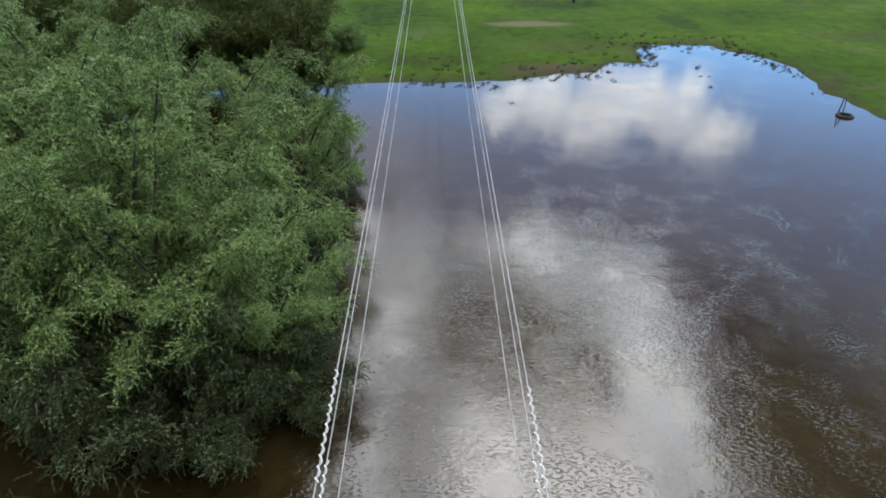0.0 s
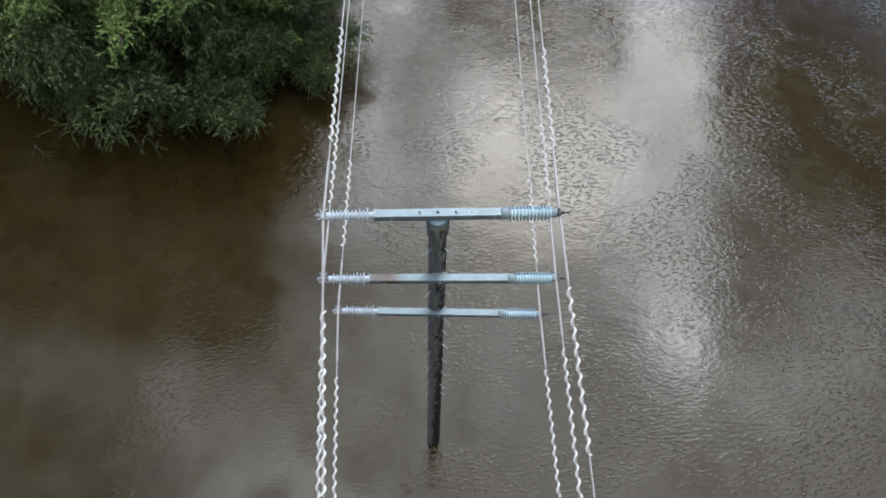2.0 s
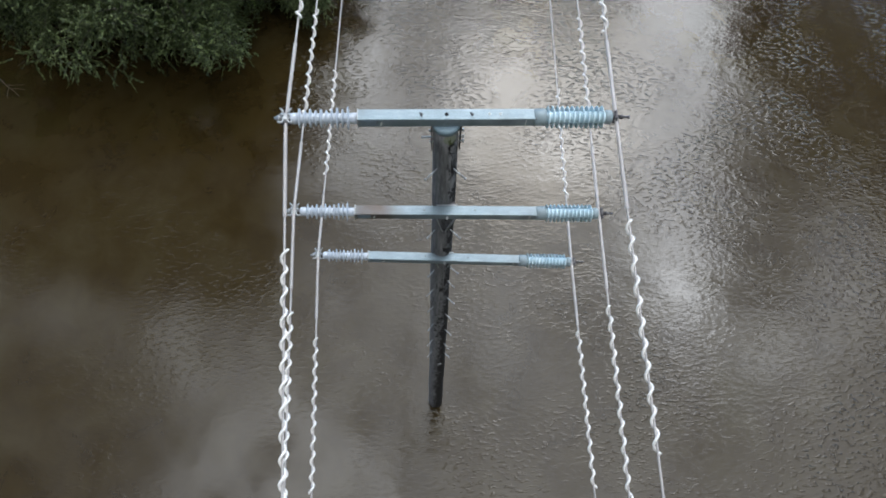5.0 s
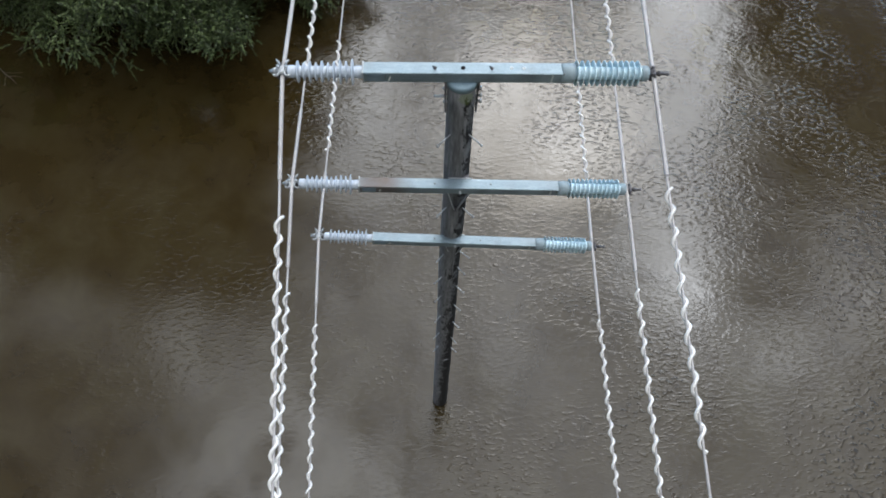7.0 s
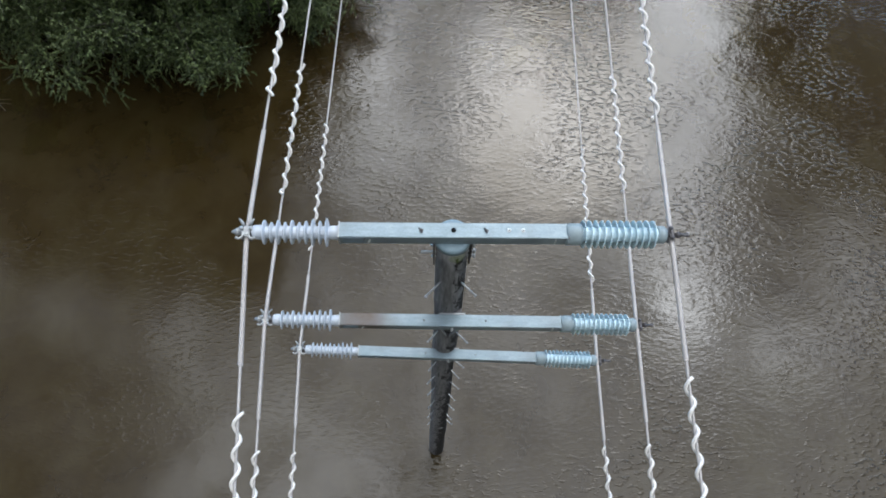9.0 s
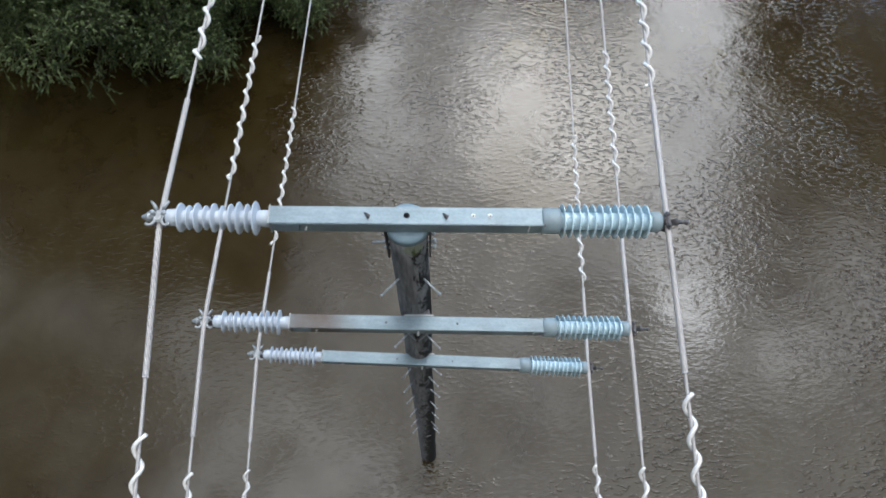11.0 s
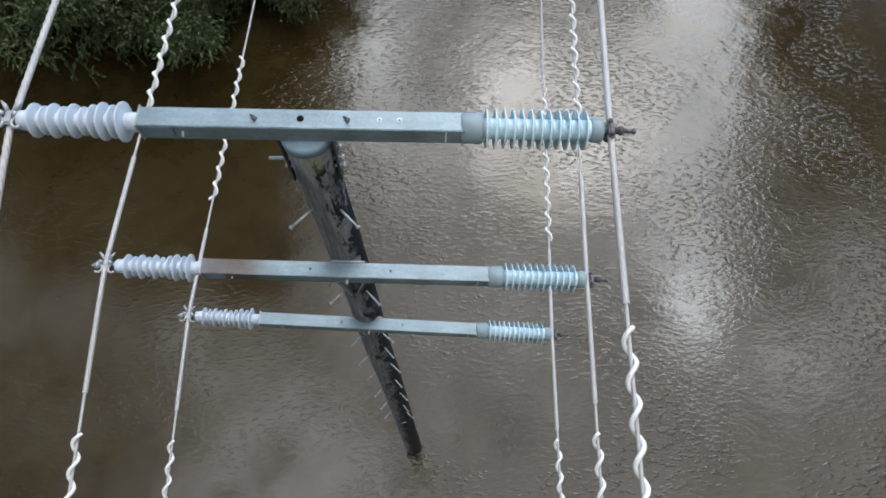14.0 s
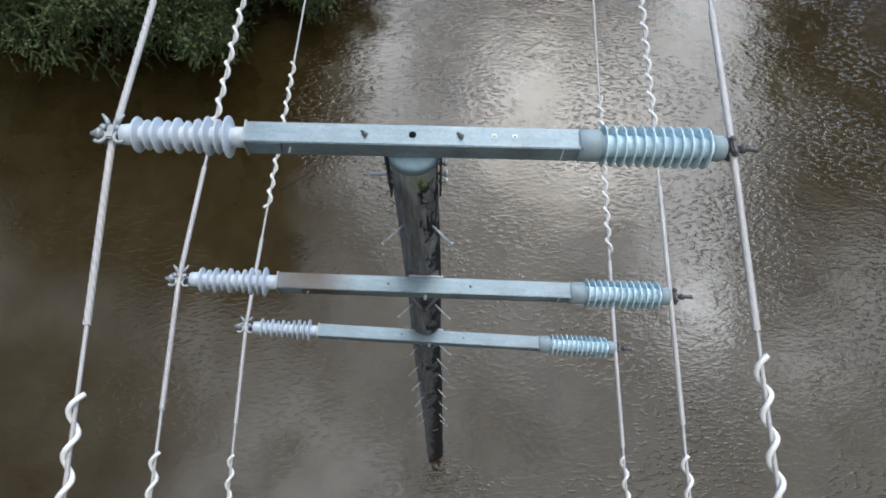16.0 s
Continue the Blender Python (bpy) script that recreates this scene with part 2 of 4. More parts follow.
def grass_material():
    m, n = material("pasture")
    c = coords(n)
    a = n.noise(c, 0.055, 5.0, 0.6, 0.5)
    b = n.noise(c, 0.6, 5.0, 0.65)
    k = n.noise(c, 5.0, 4.0, 0.7)
    f = n.math("ADD", n.math("MULTIPLY", a.outputs[0], 0.5), n.math("ADD", n.math("MULTIPLY", b.outputs[0], 0.3), n.math("MULTIPLY", k.outputs[0], 0.2)))
    green = n.ramp(f, [(0.38, (0.017, 0.034, 0.002)), (0.46, (0.034, 0.068, 0.002)), (0.54, (0.048, 0.094, 0.003)), (0.62, (0.072, 0.124, 0.005))])
    bare = n.step(n.noise(c, 0.09, 6.0, 0.68, 0.4).outputs[0], 0.56, 0.66)
    soil = n.ramp(k.outputs[0], [(0.3, (0.05, 0.042, 0.022)), (0.7, (0.13, 0.105, 0.065))])
    col = n.mix(n.math("MULTIPLY", bare, 0.45), green, soil)
    tussock = n.step(n.noise(c, 0.9, 2.0, 0.5).outputs[0], 0.63, 0.69)
    col = n.mix(n.math("MULTIPLY", tussock, 0.6), col, (0.016, 0.024, 0.005))
    for x, y, rx, ry, amount, tint in PATCHES:
        v = n.add("ShaderNodeMapping", None, Vector=c, Location=(-x / rx, -y / ry, 0), Scale=(1 / rx, 1 / ry, 0))
        r = n.add("ShaderNodeVectorMath", {"operation": "LENGTH"}, i0=v).outputs["Value"]
        m_ = n.math("MULTIPLY", n.step(n.math("ADD", r, n.math("MULTIPLY", b.outputs[0], 1.5)), 1.85, 1.2), amount)
        col = n.mix(m_, col, n.mix(k.outputs[0], tuple(0.5 * t for t in tint), tuple(1.4 * t for t in tint)))
    # wet soil close to the water line
    z = n.add("ShaderNodeSeparateXYZ", None, i0=c).outputs[2]
    wet = n.math("MULTIPLY", n.step(n.math("MULTIPLY_ADD", b.outputs[0], 0.25, z), 0.32, 0.16), 0.7)
    col = n.mix(wet, col, (0.045, 0.045, 0.016))
    finish(n, Base_Color=col, Roughness=0.95, Specular_IOR_Level=0.08, Normal=n.bump(k, 0.6, 0.12))
    return m


def leaf_material(name, dark, mid, light, trans):
    m, n = material(name)
    g = n.add("ShaderNodeNewGeometry")
    c = coords(n)
    big = n.noise(c, 0.5, 3.0)
    f = n.math("ADD", n.math("MULTIPLY", g.outputs["Random Per Island"], 0.55), n.math("MULTIPLY", big.outputs[0], 0.45))
    col = n.ramp(f, [(0.2, dark), (0.5, mid), (0.85, light)])
    b = n.add("ShaderNodeBsdfPrincipled", None, Base_Color=col, Roughness=0.5, Specular_IOR_Level=0.3)
    t = n.add("ShaderNodeBsdfTranslucent", None, Color=col)
    n.add("ShaderNodeOutputMaterial", None, Surface=n.add("ShaderNodeMixShader", None, Fac=trans, i1=b, i2=t))
    return m


def pole_material():
    m, n = material("weathered_pole_timber")
    c = coords(n)
    long = n.add("ShaderNodeMapping", None, Vector=c, Scale=(1, 1, 0.12))
    grain = n.noise(long, 38.0, 4.0, 0.65)
    wide = n.noise(long, 7.0, 4.0, 0.6, 0.4)
    grey = n.ramp(n.math("ADD", n.math("MULTIPLY", grain.outputs[0], 0.5), n.math("MULTIPLY", wide.outputs[0], 0.5)),
                  [(0.32, (0.045, 0.045, 0.047)), (0.5, (0.125, 0.125, 0.13)), (0.66, (0.23, 0.23, 0.235))])
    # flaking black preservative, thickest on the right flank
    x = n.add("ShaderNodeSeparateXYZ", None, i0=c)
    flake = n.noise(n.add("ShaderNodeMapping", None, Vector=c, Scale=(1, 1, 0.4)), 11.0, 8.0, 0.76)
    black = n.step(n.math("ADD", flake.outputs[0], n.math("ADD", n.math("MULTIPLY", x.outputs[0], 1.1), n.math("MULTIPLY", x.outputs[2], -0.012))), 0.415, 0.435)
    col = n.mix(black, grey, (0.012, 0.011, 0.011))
    crack = n.step(n.noise(n.add("ShaderNodeMapping", None, Vector=c, Scale=(1, 1, 0.035)), 45.0, 2.0).outputs[0], 0.64, 0.68)
    col = n.mix(crack, col, (0.01, 0.01, 0.01))
    # a mossy smear under the cap
    away = n.add("ShaderNodeVectorMath", {"operation": "DISTANCE"}, i0=c, i1=(0.035, -0.11, 15.0)).outputs["Value"]
    moss = n.step(n.math("MULTIPLY_ADD", flake.outputs[0], -0.16, n.math("ADD", away, 0.06)), 0.062, 0.030)
    col = n.mix(n.math("MULTIPLY", moss, 0.4), col, (0.09, 0.12, 0.03))
    finish(n, Base_Color=col, Roughness=0.85, Specular_IOR_Level=0.25, Normal=n.bump(n.math("ADD", grain.outputs[0], crack), 0.6, 0.006))
    return m


def beam_material(name, stain):
    m, n = material(name)
    c = coords(n)
    a, b = n.noise(c, 2.2, 4.0), n.noise(n.add("ShaderNodeMapping", None, Vector=c, Scale=(0.15, 1, 1)), 26.0, 4.0, 0.65)
    f = n.math("ADD", n.math("MULTIPLY", a.outputs[0], 0.6), n.math("MULTIPLY", b.outputs[0], 0.4))
    spangle = n.add("ShaderNodeTexVoronoi", None, Vector=c, Scale=85.0)
    f = n.math("ADD", f, n.math("MULTIPLY_ADD", n.add("ShaderNodeSeparateXYZ", None, i0=spangle.outputs["Color"]).outputs[0], 0.09, -0.045))
    col = n.ramp(f, [(0.28, (0.110, 0.152, 0.178)), (0.5, (0.195, 0.252, 0.284)), (0.72, (0.295, 0.362, 0.395))])
    x = n.add("ShaderNodeSeparateXYZ", None, i0=c).outputs[0]
    rust = n.math("MULTIPLY", n.step(n.noise(c, 1.6, 5.0, 0.65).outputs[0], 0.48, 0.62), 0.18)
    spill = n.step(n.math("ADD", n.math("ABSOLUTE", n.math("ADD", x, 0.80)), n.math("MULTIPLY", a.outputs[0], 0.35)), 0.60, 0.25)
    rust = n.math("ADD", rust, n.math("MULTIPLY", spill, stain), clamp=True)
    col = n.mix(rust, col, (0.085, 0.062, 0.050))
    finish(n, Base_Color=col, Roughness=n.math("MULTIPLY_ADD", a.outputs[0], 0.4, 0.3), Metallic=0.5, Normal=n.bump(b, 0.25, 0.002))
    return m


WATER = water_material()
GRASS = grass_material()
POLE = pole_material()
BEAM = beam_material("galvanised_beam", 0.0)
STAINED_BEAM = beam_material("stained_galvanised_beam", 0.8)
STEEL = surface("galvanised_steel", [(0.3, (0.25, 0.27, 0.28)), (0.7, (0.42, 0.44, 0.45))], 8, 60, 0.5, 0.5)
DARK_STEEL = surface("weathered_dark_steel", [(0.3, (0.035, 0.035, 0.04)), (0.7, (0.12, 0.115, 0.12))], 14, 80, 0.55, 0.5)
CAP = surface("lead_grey_cap", [(0.3, (0.10, 0.155, 0.190)), (0.7, (0.20, 0.28, 0.325))], 5, 40, 0.5, 0.2)
COLLAR = surface("cast_collar", [(0.3, (0.17, 0.225, 0.25)), (0.7, (0.25, 0.31, 0.335))], 7, 60, 0.6, 0.15)
BLUE_SHED = surface("pale_blue_glaze", [(0.3, (0.46, 0.61, 0.68)), (0.7, (0.58, 0.71, 0.76))], 6, 50, 0.28, 0.0, 0.05)
WHITE_SHED = surface("pale_grey_silicone", [(0.3, (0.37, 0.42, 0.48)), (0.7, (0.49, 0.54, 0.60))], 6, 50, 0.5, 0.0, 0.05)
ALUMINIUM = surface("aged_aluminium", [(0.3, (0.31, 0.295, 0.29)), (0.7, (0.47, 0.45, 0.44))], 5, 60, 0.6, 0.2)
PVC = surface("white_pvc", [(0.3, (0.64, 0.625, 0.60)), (0.7, (0.77, 0.755, 0.73))], 5, 40, 0.4, 0.0, 0.1)
PLATE = surface("worn_label_plate", [(0.3, (0.09, 0.13, 0.17)), (0.7, (0.19, 0.25, 0.29))], 20, 90, 0.6, 0.2)
WHITE_PAINT = surface("white_paint_mark", [(0.3, (0.6, 0.62, 0.62)), (0.7, (0.8, 0.82, 0.82))], 30, 120, 0.7)
BLACK = surface("black_hollow", [(0.3, (0.006, 0.006, 0.006)), (0.7, (0.012, 0.012, 0.012))], 5, 30, 0.9, spec=0.03)
BARK = surface("willow_bark", [(0.3, (0.018, 0.015, 0.012)), (0.7, (0.06, 0.05, 0.04))], 3, 30, 0.9, 0.0, 0.8, 0.02)
RUBBER = surface("weathered_rubber", [(0.3, (0.008, 0.008, 0.010)), (0.7, (0.026, 0.025, 0.027))], 3, 20, 0.85, 0.0, 0.4, 0.01)
WOOD = surface("grey_post_timber", [(0.3, (0.05, 0.042, 0.035)), (0.7, (0.14, 0.12, 0.10))], 4, 40, 0.9, 0.0, 0.5, 0.01)
WILLOW = leaf_material("willow_leaves", (0.026, 0.050, 0.010), (0.165, 0.262, 0.074), (0.43, 0.56, 0.23), 0.30)
GUM = leaf_material("dark_leaves", (0.022, 0.036, 0.007), (0.075, 0.115, 0.022), (0.19, 0.23, 0.05), 0.3)
# grey-green leaves, their colour darkened to paint in shade below the willows
SHADED_SHRUB = leaf_material("shaded_shrub_leaves", (0.007, 0.010, 0.003), (0.038, 0.058, 0.016), (0.135, 0.175, 0.070), 0.16)
DRY = leaf_material("dry_leaves", (0.03, 0.016, 0.010), (0.085, 0.045, 0.028), (0.16, 0.09, 0.05), 0.25)
SEDGE = leaf_material("sedge_leaves", (0.015, 0.02, 0.006), (0.032, 0.04, 0.012), (0.07, 0.08, 0.03), 0.15)


# ---- mesh helpers ----
def mesh(name, verts, faces, mat, smooth=True):
    me = bpy.data.meshes.new(name)
    me.from_pydata([tuple(v) for v in verts] if not isinstance(verts, np.ndarray) else verts.tolist(), [], faces if isinstance(faces, list) else faces.tolist())
    me.polygons.foreach_set("use_smooth", [smooth] * len(me.polygons))
    me.materials.append(mat)
    me.update()
    return me


def put(name, me, parent=None, at=None, label=""):
    ob = new(name, me)
    ob.parent = parent
    if at is not None:
        ob.matrix_basis = at
    return tagged(ob, label)


def from_bm(name, bm, mat, smooth=False):
    me = bpy.data.meshes.new(name)
    bm.to_mesh(me)
    bm.free()
    me.polygons.foreach_set("use_smooth", [smooth] * len(me.polygons))
    me.materials.append(mat)
    return me


def box(name, size, mat, bevel=0.004, at=None):
    bm = bmesh.new()
    bmesh.ops.create_cube(bm, size=1, matrix=(at or Matrix()) @ Matrix.Diagonal((*size, 1)))
    bmesh.ops.bevel(bm, geom=bm.edges[:], offset=bevel, segments=2, affect="EDGES")
    return from_bm(name, bm, mat)


def tube_data(points, radii, segs=10, closed_ends=True):
    pts = np.array(points, float)
    rad = np.broadcast_to(np.array(radii, float), (len(pts),))
    tang = np.gradient(pts, axis=0)
    tang /= np.linalg.norm(tang, axis=1)[:, None] + 1e-12
    ref = np.array([0, 0, 1.0]) if abs(tang[0][2]) < 0.9 else np.array([1.0, 0, 0])
    verts, ring = [], np.arange(segs) / segs * 2 * np.pi
    u = np.cross(tang[0], ref)
    for p, t, r in zip(pts, tang, rad):
        u = u - t * (u @ t)
        u /= np.linalg.norm(u) + 1e-12
        v = np.cross(t, u)
        verts.append(p + r * (np.cos(ring)[:, None] * u + np.sin(ring)[:, None] * v))
    verts = np.concatenate(verts)
    faces = []
    for i in range(len(pts) - 1):
        for j in range(segs):
            k = (j + 1) % segs
            faces.append([i * segs + j, i * segs + k, (i + 1) * segs + k, (i + 1) * segs + j])
    if closed_ends:
        faces.append(list(range(segs))[::-1])
        faces.append([(len(pts) - 1) * segs + j for j in range(segs)])
    return verts, faces


def tube(name, points, radii, mat, segs=10):
    return mesh(name, *tube_data(points, radii, segs), mat)


def lathe(name, profile, mat, segs=28):
    """Turn (along, radius) round the x axis."""
    ring = np.arange(segs) / segs * 2 * np.pi
    verts = np.concatenate([np.stack([np.full(segs, a), r * np.cos(ring), r * np.sin(ring)], 1) for a, r in profile])
    faces = []
    for i in range(len(profile) - 1):
        for j in range(segs):
            k = (j + 1) % segs
            faces.append([i * segs + j, (i + 1) * segs + j, (i + 1) * segs + k, i * segs + k])
    faces.append(list(range(segs)))
    faces.append([(len(profile) - 1) * segs + j for j in range(segs)][::-1])
    return mesh(name, verts, faces, mat)


def joined(parts):
    verts, faces, base = [], [], 0
    for v, f in parts:
        verts.append(v)
        faces += [[i + base for i in q] for q in f]
        base += len(v)
    return np.concatenate(verts), faces


def empty(name, at, label, category, group=""):
    ob = new(name)
    ob.matrix_basis = at
    ob.empty_display_size = 0.2
    return tagged(ob, label, category, group)


# ---- ground and water ----
SHORE = [(-7.6, 65.3), (11.8, 65.8), (16.8, 67.8), (22.5, 68.8), (26.6, 73), (31, 73), (33, 81), (42, 81.6), (46.8, 76.3), (48.3, 70.5),
         (47.5, 59.7), (48.4, 52), (56, 30), (60, 0), (55, -60), (0, -75), (-55, -60), (-58, 0), (-50, 40), (-25, 63)]


def shore_distance(x, y):
    """Metres inland of the flood's edge; negative over the water."""
    p = np.stack([x, y], -1)
    best, inside = np.full(x.shape, 1e9), np.zeros(x.shape, bool)
    for (ax, ay), (bx, by) in zip(SHORE, SHORE[1:] + SHORE[:1]):
        a, ab = np.array([ax, ay]), np.array([bx - ax, by - ay])
        s = np.clip(((p - a) @ ab) / (ab @ ab), 0, 1)[..., None]
        best = np.minimum(best, np.linalg.norm(p - a - s * ab, axis=-1))
        crosses = ((ay > y) != (by > y)) & (x < (bx - ax) * (y - ay) / (by - ay + 1e-12) + ax)
        inside ^= crosses
    return np.where(inside, -best, best)


def wavy(x, y, s, seed):
    return np.array([noise.noise((a * s, b * s, seed)) for a, b in zip(x.ravel(), y.ravel())]).reshape(x.shape)


def build_ground():
    xs = np.concatenate([[-2500, -900, -400, -200, -120], np.arange(-80, 110, 1.25), [130, 180, 300, 600, 1200, 2500]])
    ys = np.concatenate([[-2500, -900, -400, -200, -130], np.arange(-95, 40, 3.0), np.arange(40, 130, 1.0), [140, 170, 220, 320, 600, 1200, 2500]])
    x, y = np.meshgrid(xs, ys)
    d = shore_distance(x, y) + 1.1 * wavy(x, y, 0.35, 3.1) + 1.0 * wavy(x, y, 0.11, 7.7)
    z = np.where(d > 0, 0.30 * (1 - np.exp(-d / 4.0)) + 0.002 * np.minimum(d, 300), np.maximum(0.10 * d, -1.4))
    z += np.where(d > 1, 0.10 * wavy(x, y, 0.12, 1.3) + 0.05 * wavy(x, y, 0.5, 9.0), 0.03 * wavy(x, y, 0.5, 9.0))
    rows, cols = x.shape
    i = np.arange(rows * cols).reshape(rows, cols)
    faces = np.stack([i[:-1, :-1], i[:-1, 1:], i[1:, 1:], i[1:, :-1]], -1).reshape(-1, 4)
    me = mesh("ground", np.stack([x, y, z], -1).reshape(-1, 3), faces, GRASS)
    tagged(put("ground", me), "green grazed pasture with bare muddy patches beside floodwater", "ground", kind="structure")
    v = [(-160, -160, 0), (180, -160, 0), (180, 160, 0), (-160, 160, 0)]
    tagged(put("water", mesh("water", v, [[0, 1, 2, 3]], WATER)), "muddy brown floodwater with ripples reflecting clouds", "water", kind="structure")


build_ground()


# ---- utility pole ----
POLE_TOP = 15.125


def pole_radius(z):
    return 0.118 + (POLE_TOP - z) * 0.0062


def build_pole():
    pole = empty("utility_pole", pose(0, 0, 0), "tall weathered grey timber power pole standing in floodwater", "utility pole")
    rng = np.random.default_rng(4)
    zs = np.linspace(-1.2, POLE_TOP - 0.014, 60)
    segs = 28
    ring = np.arange(segs) / segs * 2 * np.pi
    verts = []
    for z in zs:
        lump = np.array([1 + 0.035 * noise.noise((math.cos(a) * 1.3, math.sin(a) * 1.3, z * 0.9)) + 0.02 * noise.noise((math.cos(a) * 4, math.sin(a) * 4, z * 2.0)) for a in ring])
        r = pole_radius(z) * lump
        ox, oy = 0.02 * noise.noise((0.3, 1.7, z * 0.35)), 0.02 * noise.noise((5.3, 0.7, z * 0.35))
        verts.append(np.stack([r * np.cos(ring) + ox, r * np.sin(ring) + oy, np.full(segs, z)], 1))
    faces = [[i * segs + j, i * segs + (j + 1) % segs, (i + 1) * segs + (j + 1) % segs, (i + 1) * segs + j] for i in range(len(zs) - 1) for j in range(segs)]
    faces += [[(len(zs) - 1) * segs + j for j in range(segs)], list(range(segs))[::-1]]
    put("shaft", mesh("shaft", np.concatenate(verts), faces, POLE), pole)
    # sheet-metal cap folded over the head
    cap = lathe("cap", [(-0.05, 0.1300), (-0.012, 0.1315), (0.002, 0.126), (0.007, 0.11), (0.009, 0.05), (0.0095, 0.005)], CAP)
    put("cap", cap, pole, pose(0, 0.010, POLE_TOP - 0.005, 0, -90, 0), "dull blue-grey metal pole cap")
    for s in (-1, 1):
        strap = box("strap", (0.012, 0.07, 0.41), DARK_STEEL, 0.003)
        put("strap", strap, pole, pose(s * 0.131, -0.01, POLE_TOP - 0.20, 0, s * 0.4, 0))
    for z, x0, x1, y in ((14.92, -0.225, 0.165, -0.02), (14.99, -0.155, 0.16, 0.0), (14.86, -0.15, 0.165, -0.03)):
        put("bolt", tube("bolt", [(x0, y, z), (x1, y, z)], 0.010, STEEL, 8), pole)
        for x in (x1 - 0.014,):
            put("nut", lathe("nut", [(0, 0.02), (0.016, 0.02)], STEEL, 6), pole, pose(x, y, z))
    # climbing steps: short bolts set into the two front flanks
    for z, s in STEPS:
        r = pole_radius(z)
        a = radians(-90 + s * 42 + rng.normal(0, 3))
        d = np.array([math.cos(a), math.sin(a), 0.0])
        d[2] = rng.normal(0, 0.04)
        root, tip = d * (r - 0.04) + [0, 0, z], d * (r + 0.15 + rng.normal(0, 0.006)) + [0, 0, z]
        v1 = tube_data([root, tip], 0.0075, 8)
        v2 = tube_data([tip - d * 0.006, tip + d * 0.008], 0.0125, 8)
        put("step_bolt", mesh("step_bolt", *joined([v1, v2]), STEEL), pole)
    put("marker_plate", box("marker_plate", (0.10, 0.006, 0.05), STEEL, 0.002), pole, pose(0.05, -pole_radius(6.1) - 0.002, 6.1, 0, 0, 14))
    return pole


STEPS = [(14.46, -1), (14.46, 1), (13.05, -1), (13.05, 1), (11.77, -1), (11.85, 1), (11.32, 1), (10.96, -1), (10.54, 1), (10.1, -1), (9.7, 1), (9.15, -1), (8.72, 1), (8.04, -1), (7.76, 1), (7.1, -1), (6.9, 1)]


# ---- crossarms with their insulators ----
BW, BH = 0.110, 0.108      # beam section


def beam_mesh(length, mat):
    bm = bmesh.new()
    bmesh.ops.create_cube(bm, size=1, matrix=Matrix.Diagonal((length, BW, BH, 1)))
    long = [e for e in bm.edges if abs(e.verts[0].co.x - e.verts[1].co.x) > length / 2]
    bmesh.ops.bevel(bm, geom=long, offset=0.0045, segments=2, affect="EDGES")
    return from_bm("beam", bm, mat)


def blue_insulator():
    """Parts along +x from the beam's end at 0: 12 even thin sheds."""
    core = lathe("insulator", [(0.0, 0.046), (0.09, 0.046), (0.10, 0.05), (0.63, 0.050), (0.64, 0.044)], BLUE_SHED, 24)
    collar = lathe("collar", [(-0.012, 0.066), (-0.006, 0.074), (0.085, 0.076), (0.095, 0.070), (0.097, 0.05)], COLLAR, 28)
    shed = lathe("shed", [(0.008, 0.049), (0.005, 0.058), (-0.004, 0.086), (-0.0065, 0.0945), (-0.005, 0.0975), (-0.0015, 0.0965), (0.001, 0.090), (0.012, 0.060), (0.018, 0.049)], BLUE_SHED, 32)
    cap = lathe("end_cap", [(0.0, 0.05), (0.008, 0.060), (0.05, 0.061), (0.062, 0.052), (0.064, 0.02)], COLLAR, 24)
    return core, collar, shed, cap


def white_insulator():
    core = lathe("insulator", [(0.0, 0.048), (0.05, 0.047), (0.065, 0.044), (0.52, 0.042), (0.53, 0.050), (0.575, 0.046), (0.582, 0.028)], WHITE_SHED, 24)

    def shed(r):
        return lathe("shed", [(-0.010, 0.042), (-0.006, 0.050), (-0.001, r * 0.80), (0.000, r * 0.95), (0.002, r * 0.995), (0.005, r), (0.0075, r * 0.985), (0.009, r * 0.88), (0.013, 0.054), (0.018, 0.042)], WHITE_SHED, 32)
    return core, [shed(r) for r in (0.098, 0.081, 0.092, 0.080, 0.070, 0.083, 0.070, 0.083, 0.070, 0.083)]


BLUE_PARTS = blue_insulator()
WHITE_PARTS = white_insulator()


